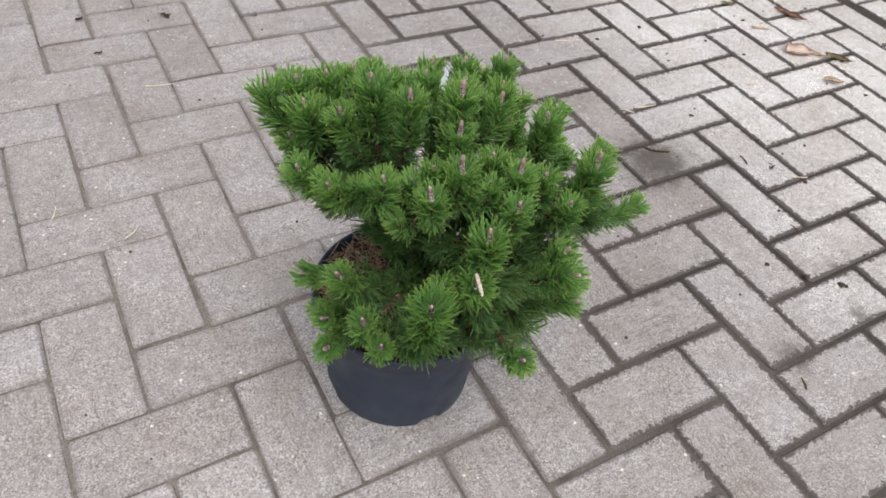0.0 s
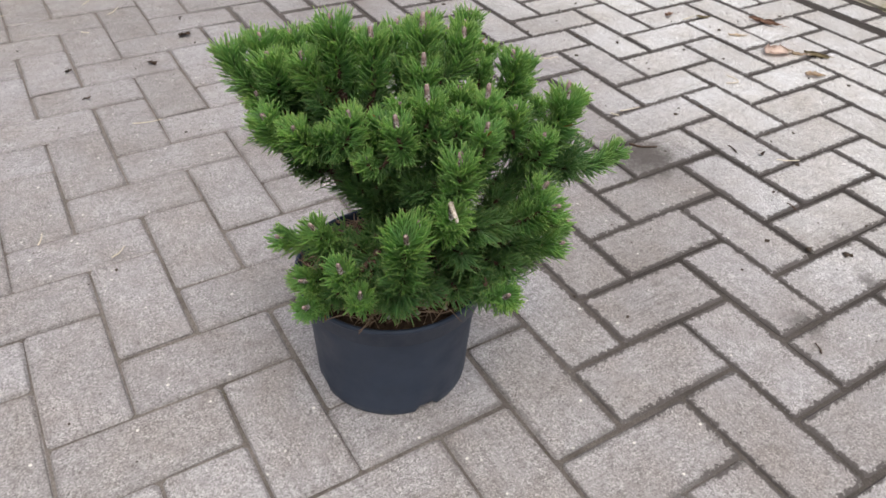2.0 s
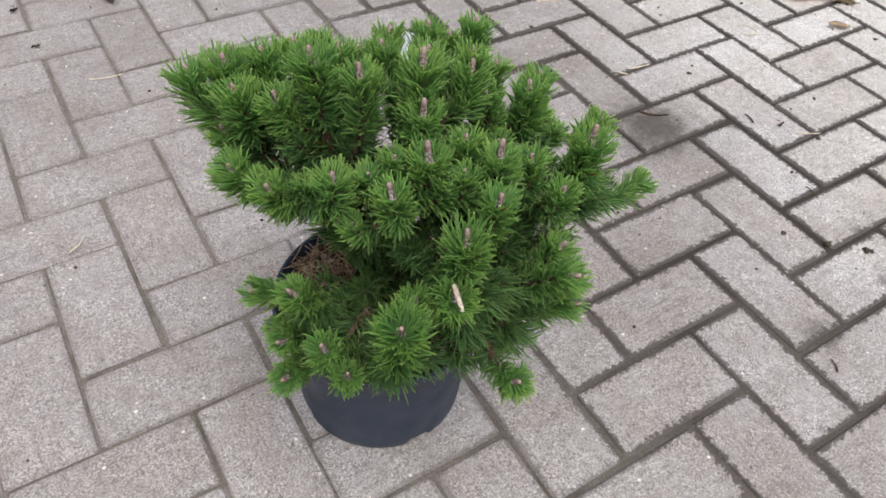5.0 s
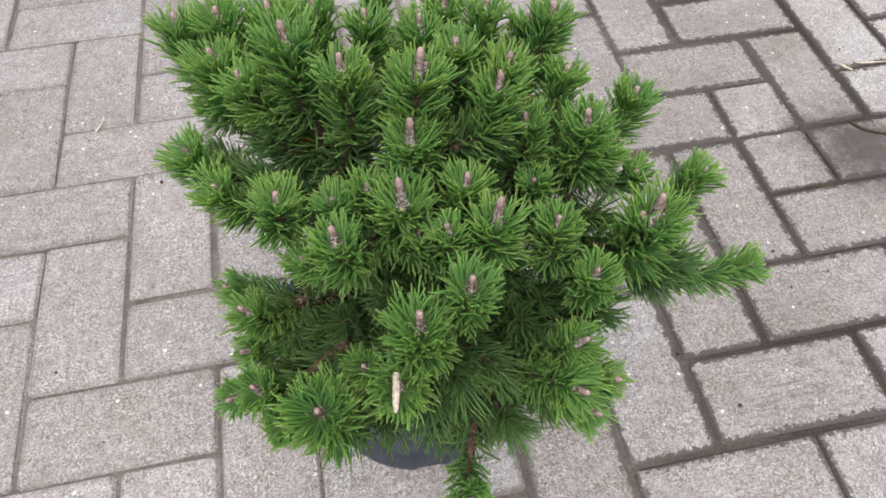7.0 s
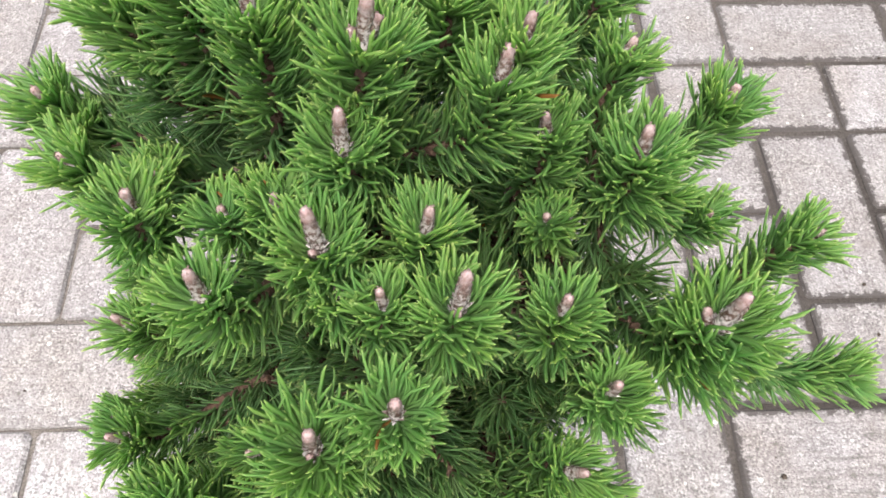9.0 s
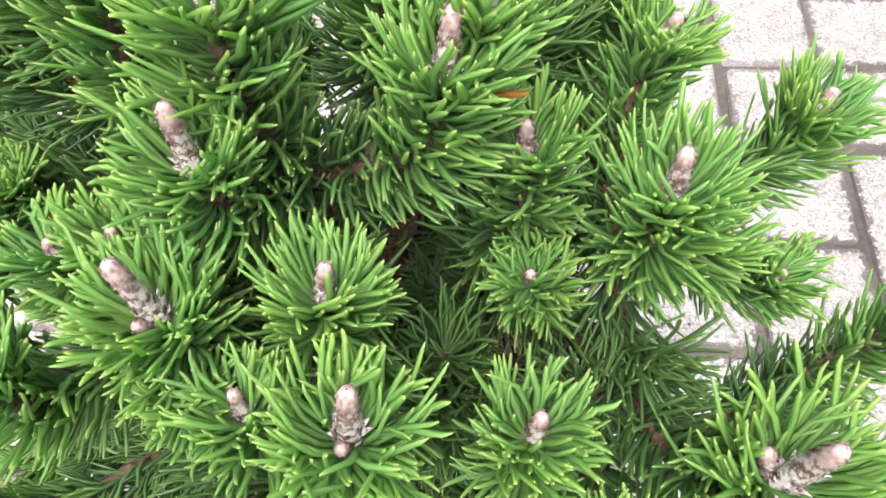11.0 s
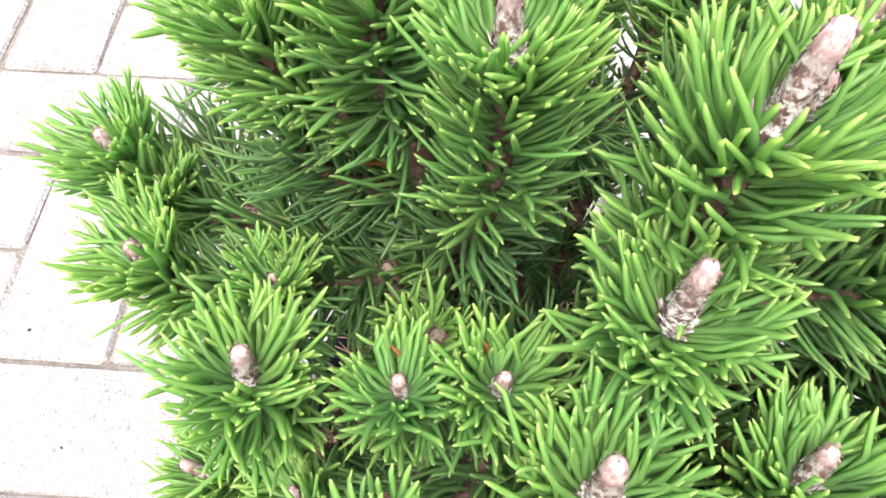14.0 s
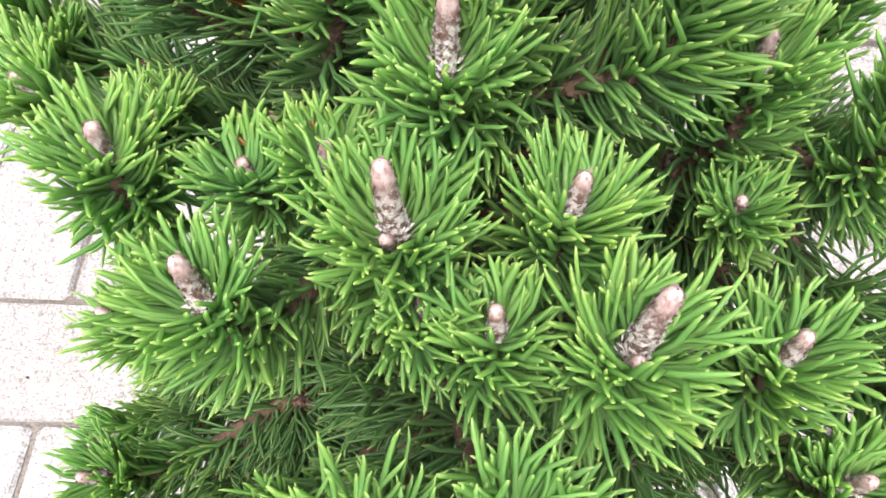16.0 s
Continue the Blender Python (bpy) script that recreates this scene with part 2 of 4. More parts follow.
def needle_material():
    # u runs along the needle, v is its age and chance
    m = Nodes("pine_needle", roughness=0.42, specular=0.55)
    uv = m.add("SeparateXYZ", Vector=m.add("UVMap").outputs["UV"])
    young = m.ramp(uv.outputs[0], (0.0, (0.164, 0.285, 0.108)), (0.3, (0.180, 0.345, 0.113)), (0.75, (0.210, 0.395, 0.115)), (0.93, (0.258, 0.432, 0.122)), (0.985, (0.37, 0.49, 0.17)))
    old = m.ramp(uv.outputs[0], (0.0, (0.125, 0.195, 0.086)), (0.5, (0.122, 0.235, 0.092)), (0.93, (0.142, 0.268, 0.096)), (1.0, (0.27, 0.31, 0.13)))
    color = m.mix(m.ramp(uv.outputs[1], (0.12, 0.0), (0.75, 1.0)), young, old)
    color = m.mix(m.math("GREATER_THAN", uv.outputs[1], 0.985), color, (0.34, 0.16, 0.05))
    hue = m.ramp(m.noise(38, 3), (0.3, (0.82, 0.93, 0.95)), (0.7, (1.15, 1.05, 0.9)))
    color = m.mix(1.0, color, hue, "MULTIPLY")
    m.feed(m.bsdf.inputs["Base Color"], color)
    thin = m.add("BsdfTranslucent", Color=m.mix(1.0, color, (1.12, 1.28, 0.98), "MULTIPLY"))
    both = m.add("MixShader", Fac=0.52)
    m.tree.links.new(m.bsdf.outputs[0], both.inputs[1])
    m.tree.links.new(thin.outputs[0], both.inputs[2])
    out = m.tree.nodes["Material Output"]
    m.tree.links.new(both.outputs[0], out.inputs["Surface"])
    return m.mat


def bud_material():
    # u runs from the foot of the bud to its tip
    m = Nodes("resinous_bud", roughness=0.5, specular=0.4)
    uv = m.add("SeparateXYZ", Vector=m.add("UVMap").outputs["UV"])
    base = m.ramp(uv.outputs[0], (0.0, (0.29, 0.26, 0.26)), (0.25, (0.24, 0.19, 0.175)), (0.5, (0.24, 0.165, 0.138)), (0.72, (0.265, 0.190, 0.178)), (1.0, (0.37, 0.26, 0.262)))
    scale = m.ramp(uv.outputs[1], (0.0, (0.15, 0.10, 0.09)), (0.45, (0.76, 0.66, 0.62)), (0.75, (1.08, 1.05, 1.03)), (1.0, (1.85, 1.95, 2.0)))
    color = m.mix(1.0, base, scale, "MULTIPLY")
    crust = m.math("MULTIPLY", m.ramp(m.noise(480, 4, 0.7), (0.46, 0.0), (0.55, 0.95)), m.ramp(uv.outputs[0], (0.2, 1.0), (0.5, 0.75), (0.8, 0.16)))
    color = m.mix(crust, color, (0.78, 0.74, 0.74))
    return m.done(color, m.noise(900, 4, 0.7), 0.6, 0.0005)


def bark_material():
    m = Nodes("pine_bark", roughness=0.9, specular=0.2)
    flakes = m.add("TexVoronoi", Vector=m.position(), Scale=330.0)
    color = m.ramp(m.noise(210, 5, 0.75), (0.3, (0.042, 0.027, 0.020)), (0.55, (0.105, 0.064, 0.045)), (0.8, (0.20, 0.14, 0.11)))
    return m.done(color, flakes.outputs["Distance"], 0.9, 0.0015)


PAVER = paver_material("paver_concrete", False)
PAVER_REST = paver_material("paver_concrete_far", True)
JOINT = joint_material()
KERB = kerb_material()
FABRIC = fabric_material()
POT = pot_material()
SOIL = soil_material()
NEEDLE = needle_material()
BUD = bud_material()
BARK = bark_material()
DRY_NEEDLE = plain_material("dead_needle", (0.15, 0.09, 0.055), (0.42, 0.30, 0.20), 90, 0.7)
LICHEN = plain_material("grey_moss", (0.20, 0.21, 0.16), (0.46, 0.46, 0.40), 500, 0.95)
LEAF_BROWN = plain_material("dry_leaf_brown", (0.17, 0.09, 0.06), (0.42, 0.27, 0.19), 60, 0.65, 0.3, 0.6)
LEAF_PALE = plain_material("dry_leaf_pale", (0.44, 0.33, 0.22), (0.70, 0.57, 0.43), 60, 0.65, 0.3, 0.6)
LEAF_ORANGE = plain_material("dry_leaf_orange", (0.42, 0.19, 0.08), (0.68, 0.40, 0.20), 60, 0.6, 0.3, 0.6)
LEAF_PINK = plain_material("dry_leaf_pink", (0.60, 0.45, 0.38), (0.85, 0.74, 0.66), 60, 0.65, 0.3, 0.6)
LEAF_OLIVE = plain_material("dry_leaf_olive", (0.16, 0.13, 0.07), (0.36, 0.30, 0.18), 60, 0.65, 0.3, 0.6)
LEAF_DARK = plain_material("dry_leaf_dark", (0.045, 0.03, 0.022), (0.14, 0.095, 0.07), 90, 0.8, 0.2, 0.6)
STRAW = plain_material("bleached_straw", (0.50, 0.43, 0.32), (0.75, 0.68, 0.55), 80, 0.6)
TWIG = plain_material("dark_twig", (0.035, 0.022, 0.015), (0.10, 0.065, 0.045), 150, 0.85)
CRUMB = plain_material("soil_crumb", (0.03, 0.022, 0.016), (0.09, 0.07, 0.055), 200, 0.95)
OLD_SCALE = plain_material("old_bud_scale", (0.12, 0.075, 0.055), (0.36, 0.28, 0.24), 500, 0.85)
SCAR = plain_material("bleached_bud", (0.30, 0.22, 0.17), (0.70, 0.64, 0.57), 420, 0.75)
LABEL = plain_material("label_plastic", (0.66, 0.74, 0.80), (0.80, 0.85, 0.88), 30, 0.35, 0.5, 0.1)

# ---- mesh helpers ----


def link(name, mesh, material, parent=None, label=""):
    ob = new(name, mesh)
    if not mesh.materials:
        mesh.materials.append(material)
    if parent is not None:
        ob.parent = parent
    if label:
        ob["label"] = label
    return ob


def part(name, bm, material, parent=None, label="", smooth=True):
    mesh = bpy.data.meshes.new(name)
    bm.to_mesh(mesh)
    bm.free()
    mesh.polygons.foreach_set("use_smooth", [smooth] * len(mesh.polygons))
    return link(name, mesh, material, parent, label)


def mesh_arrays(name, verts, quads, uv=None, smooth=True):
    """A mesh of quads from arrays; uv: a pair for each vertex."""
    mesh = bpy.data.meshes.new(name)
    mesh.vertices.add(len(verts))
    mesh.vertices.foreach_set("co", np.asarray(verts, dtype=np.float32).ravel())
    flat = np.asarray(quads, dtype=np.int32).ravel()
    mesh.loops.add(len(flat))
    mesh.loops.foreach_set("vertex_index", flat)
    mesh.polygons.add(len(quads))
    mesh.polygons.foreach_set("loop_start", np.arange(0, len(flat), 4, dtype=np.int32))
    mesh.update(calc_edges=True)
    mesh.validate()
    mesh.polygons.foreach_set("use_smooth", [smooth] * len(mesh.polygons))
    if uv is not None:
        layer = mesh.uv_layers.new(name="UVMap")
        layer.data.foreach_set("uv", np.asarray(uv, dtype=np.float32)[flat].ravel())
    return mesh


def tubes(centres, normal, radii, sides=4, flat=1.0):
    """Vertices and quads of many tubes: centres (n, k, 3), normal (n, 3), radii (n, k)."""
    n, k = centres.shape[:2]
    tang = np.gradient(centres, axis=1)
    tang /= np.linalg.norm(tang, axis=2, keepdims=True) + 1e-12
    bi = np.cross(tang, normal[:, None, :])
    bi /= np.linalg.norm(bi, axis=2, keepdims=True) + 1e-12
    no = np.cross(bi, tang)
    ang = np.arange(sides) * 2 * np.pi / sides
    ring = bi[:, :, None, :] * np.cos(ang)[None, None, :, None] + no[:, :, None, :] * (flat * np.sin(ang))[None, None, :, None]
    verts = centres[:, :, None, :] + ring * radii[:, :, None, None]
    idx = np.arange(n * k * sides).reshape(n, k, sides)
    nxt = np.roll(idx, -1, axis=2)
    quads = np.stack([idx[:, :-1], nxt[:, :-1], nxt[:, 1:], idx[:, 1:]], axis=-1).reshape(-1, 4)
    if sides == 4:
        quads = np.concatenate([quads, idx[:, -1]])
    return verts.reshape(-1, 3), quads


def bezier(p0, p1, p2, p3, k):
    s = np.linspace(0, 1, k)[:, None]
    return (1 - s) ** 3 * p0 + 3 * (1 - s) ** 2 * s * p1 + 3 * (1 - s) * s * s * p2 + s ** 3 * p3


def wood(name, path, r0, r1, parent, label="", sides=8, seed=0, knobs=0.12):
    """A tapered, slightly knobbly stem along a path (k, 3)."""
    rng = np.random.default_rng(seed)
    k = len(path)
    radii = np.linspace(r0, r1, k) * (1 + knobs * rng.normal(size=k).clip(-1.5, 1.5))
    ref = np.array([[0.31, 0.87, 0.38]])
    verts, quads = tubes(path[None], ref, radii[None], sides)
    n = len(verts)
    verts = np.concatenate([verts, path[:1], path[-1:] + (path[-1:] - path[-2:-1]) * 0.15])
    caps = [(n, (j + 1) % sides, j, j) for j in range(sides)] + [(n + 1, n - sides + j, n - sides + (j + 1) % sides, n - sides + (j + 1) % sides) for j in range(sides)]
    mesh = bpy.data.meshes.new(name)
    faces = [tuple(int(v) for v in q) for q in quads] + [c[:3] for c in caps]
    mesh.from_pydata([tuple(v) for v in verts], [], faces)
    mesh.polygons.foreach_set("use_smooth", [True] * len(mesh.polygons))
    return link(name, mesh, BARK, parent, label)


# ---- ground, paving, kerb ----
W = 0.104
EDGE_COLUMN = 19
bm = bmesh.new()
bmesh.ops.create_grid(bm, x_segments=120, y_segments=120, size=150)
for v in bm.verts:
    # finer steps in the middle, far steps outside
    for axis in (0, 1):
        f = v.co[axis] / 150
        v.co[axis] = math.copysign(abs(f) ** 2.6 * 150, f)
    v.co.z = -0.0038 + 0.0012 * noise.noise((v.co.x * 9, v.co.y * 9, 0.3))
ground = tagged(part("ground", bm, JOINT), "brown sandy soil under and between the pavers", "ground", kind="structure")

pavement = tagged(new("pavement"), "grey concrete block pavers laid in herringbone with dark joints", "pavement", kind="structure")


def paver_shape(length, width, seed):
    """One block with nicked corners and a worn top edge."""
    rng = random.Random(seed)
    hx, hy, top, drop = length / 2, width / 2, 0.0, 0.06

    def outline(inset, cut):
        x, y = hx - inset, hy - inset
        pts = [(x, -y + cut), (x, y - cut), (x - cut, y), (-x + cut, y), (-x, y - cut), (-x, -y + cut), (-x + cut, -y), (x - cut, -y)]
        return [(px + rng.uniform(-1, 1) * 0.0011, py + rng.uniform(-1, 1) * 0.0011) for px, py in pts]

    low, mid, up = outline(0, 0.004), outline(0.0003, 0.0045), outline(0.0024, 0.0055)
    verts = [(x, y, -drop) for x, y in low] + [(x, y, -0.003) for x, y in mid] + [(x, y, top + rng.uniform(-1, 0.3) * 0.0007) for x, y in up]
    faces = [(*[16 + k for k in range(8)],)]
    for row in (0, 8):
        faces += [(row + k, row + (k + 1) % 8, row + 8 + (k + 1) % 8, row + 8 + k) for k in range(8)]
    return verts, faces, hx, hy


def paver_mesh(length, width, seed):
    verts, faces, hx, hy = paver_shape(length, width, seed)
    mesh = bpy.data.meshes.new("paver")
    mesh.from_pydata(verts, [], faces)
    layer = mesh.uv_layers.new(name="UVMap")
    for loop in mesh.loops:
        x, y, _ = verts[loop.vertex_index]
        layer.data[loop.index].uv = (x / hx, y / hy)
    mesh.materials.append(PAVER)
    return mesh


def joint_width(x, y):
    n = noise.noise((x * 1.3, y * 1.3, 0.7))
    return 2 if 0.72 < x + 0.5 * n < 0.98 else (1 if x + 0.3 * n > 0.42 else 0)


def column(u):
    """The joints are wider east of the pot."""
    return W * (u + 0.050 * max(0.0, u - 9.5))


GAPS = (0.0033, 0.0058, 0.0086)
SHAPES = {}
for gap in range(3):
    for cells in (2, 1):
        SHAPES[gap, cells] = [(cells * W - GAPS[gap], W - GAPS[gap], 100 * gap + 10 * cells + s) for s in range(5)]

blocks = []
for i in range(-36, EDGE_COLUMN):
    for j in range(-40, 68):
        kind = (i - j) % 4
        if kind == 0:
            cells = 2 if i + 1 < EDGE_COLUMN else 1
            blocks.append((column(i + cells / 2), W * (j + 0.5), 0, cells))
        elif kind == 3:
            if (i, j) == (8, 1):
                # here two half blocks were laid instead of a whole one
                blocks += [(column(i + 0.5), W * (j + 0.5), 90, 1), (column(i + 0.5), W * (j + 1.5), 90, 1)]
            else:
                blocks.append((column(i + 0.5), W * (j + 1), 90, 2))
        elif kind == 1 and i == -36:
            blocks.append((W * (i + 0.5), W * (j + 0.5), 0, 1))
for j in range(-40, 68):
    blocks.append((column(EDGE_COLUMN + 0.5) + 0.036, W * (j + 0.35), 0, 1))
blocks.sort(key=lambda b: (b[0] - 0.55) ** 2 + (b[1] - 0.30) ** 2)
rng = random.Random(7)
PAVER_MESHES = {key: [paver_mesh(*s) for s in shapes] for key, shapes in SHAPES.items()}
rest_v, rest_f, rest_uv = [], [], []
for n, (x, y, turn, cells) in enumerate(blocks):
    key = (joint_width(x, y), cells)
    pick = rng.randrange(5)
    spin = turn + rng.choice((0, 180)) + rng.gauss(0, 0.35)
    m = pose(x + rng.gauss(0, 0.0008), y + rng.gauss(0, 0.0008), rng.gauss(0, 0.0007), rng.gauss(0, 0.25), rng.gauss(0, 0.25), spin)
    if x > 9.5 * W:
        m = Matrix.Translation(m.translation) @ Matrix.Diagonal((1.045, 1.008, 1, 1)) @ Matrix.Translation(-m.translation) @ m
    if n < 300:
        ob = new("paver", PAVER_MESHES[key][pick])
        ob.parent = pavement
        ob.matrix_basis = m
    else:
        verts, faces, hx, hy = paver_shape(*SHAPES[key][pick])
        base = len(rest_v)
        rest_v += [tuple(m @ Vector(v)) for v in verts]
        rest_uv += [(v[0] / hx, v[1] / hy) for v in verts]
        rest_f += [tuple(base + q for q in f) for f in faces]
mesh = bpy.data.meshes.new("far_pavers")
mesh.from_pydata(rest_v, [], rest_f)
layer = mesh.uv_layers.new(name="UVMap")
for loop in mesh.loops:
    layer.data[loop.index].uv = rest_uv[loop.vertex_index]
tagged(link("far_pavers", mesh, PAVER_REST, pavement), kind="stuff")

# kerb stones along the edge of the paving
KERB_X = column(EDGE_COLUMN + 1) + 0.110
kerb = tagged(new("kerb"), "weathered yellowish concrete edging kerb along the paving", "kerb", kind="structure")
for n in range(12):
    bm = bmesh.new()
    bmesh.ops.create_cube(bm, size=1)
    bmesh.ops.scale(bm, vec=(0.072, 0.990, 0.2), verts=bm.verts)
    bmesh.ops.subdivide_edges(bm, edges=[e for e in bm.edges if abs(e.verts[0].co.y - e.verts[1].co.y) > 0.5], cuts=24)
    bmesh.ops.bevel(bm, geom=[e for e in bm.edges if e.calc_face_angle(0) > 0.5], offset=0.008, segments=2, affect="EDGES")
    for v in bm.verts:
        v.co += noise.noise_vector(v.co * 16 + Vector((n * 7, 0, 0))) * 0.004
    stone = part("kerb_stone", bm, KERB, kerb, smooth=False)
    stone.matrix_basis = pose(KERB_X, -4.3 + n * 1.0, -0.096 + 0.002 * (n % 2), 0, 0, 0.15 * (n % 3 - 1))

# ground cloth beyond the kerb
bm = bmesh.new()
bmesh.ops.create_grid(bm, x_segments=100, y_segments=180, size=1)
for v in bm.verts:
    x, y = (v.co.x + 1) / 2, (v.co.y + 1) / 2
    v.co.x, v.co.y = KERB_X + 0.040 + x * 3.4, -4.5 + y * 12
    f = noise.noise((v.co.x * 3.2, v.co.y * 2.1, 0)) + 0.5 * noise.noise((v.co.x * 9, v.co.y * 6, 3))
    v.co.z = 0.008 + 0.010 * f * min(1, x * 9)
tagged(part("weed_fabric", bm, FABRIC), "wet dark blue-black woven weed fabric lying beyond the kerb", "ground cover", kind="structure")

# ---- the pot ----
CX, CY = 0.322, -0.068
SOIL_Z = 0.162
pot = tagged(new("plant_pot"), "dark blue-grey plastic nursery pot standing on the pavers", "plant pot")
pot.location = (CX, CY, 0)


def lathe(profile, steps=96, notch=None):
    bm = bmesh.new()
    rings = []
    for n, (r, z) in enumerate(profile):
        ring = []
        for s in range(steps):
            a = 2 * math.pi * s / steps
            lift = notch(n, a) if notch else 0
            ring.append(bm.verts.new((r * math.cos(a), r * math.sin(a), z + lift)))
        rings.append(ring)
    for one, two in zip(rings, rings[1:]):
        for s in range(steps):
            bm.faces.new((one[s], one[(s + 1) % steps], two[(s + 1) % steps], two[s]))
    return bm, rings


def foot_notch(n, a):
    return 0.009 if n < 3 and abs(((a + radians(2)) / (math.pi / 2) + 0.5) % 1 - 0.5) < 0.075 else 0.0


bm, rings = lathe([(0.090, 0.0), (0.0965, 0.0), (0.0985, 0.003), (0.0993, 0.014), (0.1008, 0.048), (0.1034, 0.097), (0.1068, 0.139),
                   (0.1072, 0.1425), (0.1052, 0.142), (0.1018, 0.097), (0.0965, 0.016), (0.092, 0.014)], notch=foot_notch)
bm.faces.new(rings[-1])
bm.faces.new(list(reversed([bm.verts.new((v.co.x * 0.99, v.co.y * 0.99, 0.0105)) for v in rings[0]])))
part("body", bm, POT, pot)
bm, rings = lathe([(0.1074, 0.1405), (0.1112, 0.1408), (0.1128, 0.1425), (0.1142, 0.163), (0.1164, 0.1645), (0.1173, 0.1670),
                   (0.1170, 0.1698), (0.1153, 0.1712), (0.1132, 0.1705), (0.1120, 0.168), (0.1090, 0.144), (0.1066, 0.1408), (0.1074, 0.1405)])
bmesh.ops.remove_doubles(bm, verts=bm.verts, dist=1e-5)
part("rim", bm, POT, pot, "rounded rim band of the pot")

bm = bmesh.new()
bmesh.ops.create_circle(bm, cap_ends=True, radius=0.1086, segments=64)
bmesh.ops.inset_individual(bm, faces=bm.faces[:], thickness=0.03)
bmesh.ops.triangulate(bm, faces=bm.faces[:])
bmesh.ops.subdivide_edges(bm, edges=bm.edges[:], cuts=4, use_grid_fill=True)
for v in bm.verts:
    r = v.co.length
    v.co.z = (SOIL_Z if r < 0.1078 else SOIL_Z - 0.004) + (0.005 * noise.noise(v.co * 38) + 0.003 * noise.noise(v.co * 110)) + 0.006 * (1 - r / 0.109)
soil = tagged(part("potting_soil", bm, SOIL), "dark brown bark potting soil filling the pot", "soil")
soil.location = (CX, CY, 0)

# dead needles and moss lying on the soil
g = np.random.default_rng(11)


def strewn(name, count, reach, z, length, radius, material, label, category, at=(CX, CY), lift=0.008, k=4):
    ang, rad = g.uniform(0, 2 * np.pi, count), reach * np.sqrt(g.uniform(0.02, 1, count))
    yaw, tilt = g.uniform(0, 2 * np.pi, count), g.normal(0, 0.22, count)
    long = length * g.uniform(0.6, 1.2, count)
    way = np.stack([np.cos(yaw) * np.cos(tilt), np.sin(yaw) * np.cos(tilt), np.sin(tilt)], -1)
    mid = np.stack([rad * np.cos(ang), rad * np.sin(ang), z + g.uniform(0.001, lift, count)], -1)
    s = np.linspace(-0.5, 0.5, k)
    bend = np.stack([-way[:, 1], way[:, 0], np.zeros(count)], -1) * g.normal(0, 0.12, count)[:, None]
    cen = mid[:, None] + (way[:, None] * s[None, :, None] + bend[:, None] * (s * s)[None, :, None]) * long[:, None, None]
    rr = radius * g.uniform(0.7, 1.2, count)[:, None] * np.array([0.7, 1, 1, 0.6])[None, :k]
    verts, quads = tubes(cen, np.tile([[0.0, 0.0, 1.0]], (count, 1)), rr, 4)
    ob = tagged(link(name, mesh_arrays(name, verts, quads), material), label, category, kind="stuff")
    ob.location = (*at, 0)
    return ob


strewn("dead_needles", 900, 0.100, SOIL_Z + 0.004, 0.034, 0.0006, DRY_NEEDLE, "tan and brown dead pine needles lying on the potting soil", "needle litter")
strewn("rim_needles", 150, 0.1168, SOIL_Z + 0.010, 0.036, 0.0006, DRY_NEEDLE, "pale tan dead needles caught along the pot rim", "needle litter", lift=0.007)
bm = bmesh.new()
for n in range(60):
    a, r = g.uniform(0, 6.28), 0.1 * math.sqrt(g.uniform(0.05, 1))
    size = g.uniform(0.0012, 0.0036)
    made = bmesh.ops.create_icosphere(bm, subdivisions=2, radius=size, matrix=Matrix.Translation((r * math.cos(a), r * math.sin(a), SOIL_Z + 0.006)))
    for v in made["verts"]:
        c = Vector((r * math.cos(a), r * math.sin(a), SOIL_Z + 0.006))
        v.co = c + (v.co - c) * (1 + 0.5 * noise.noise(v.co * 300))
moss = tagged(part("grey_moss", bm, LICHEN), "clumps of pale grey moss and grit on the soil", "moss", kind="stuff")
moss.location = (CX, CY, 0)

# ---- the pine ----
pine = tagged(new("pine_shrub"), "bushy green dwarf mountain pine with pinkish resin buds, in the pot", "shrub")
pine.location = (CX, CY, SOIL_Z)
ORIGIN = np.array([CX, CY, SOIL_Z])
HEART = np.array([0.335, -0.085])
seed_count = [0]


def unit(v):
    v = np.asarray(v, dtype=float)
    return v / (np.linalg.norm(v) + 1e-12)


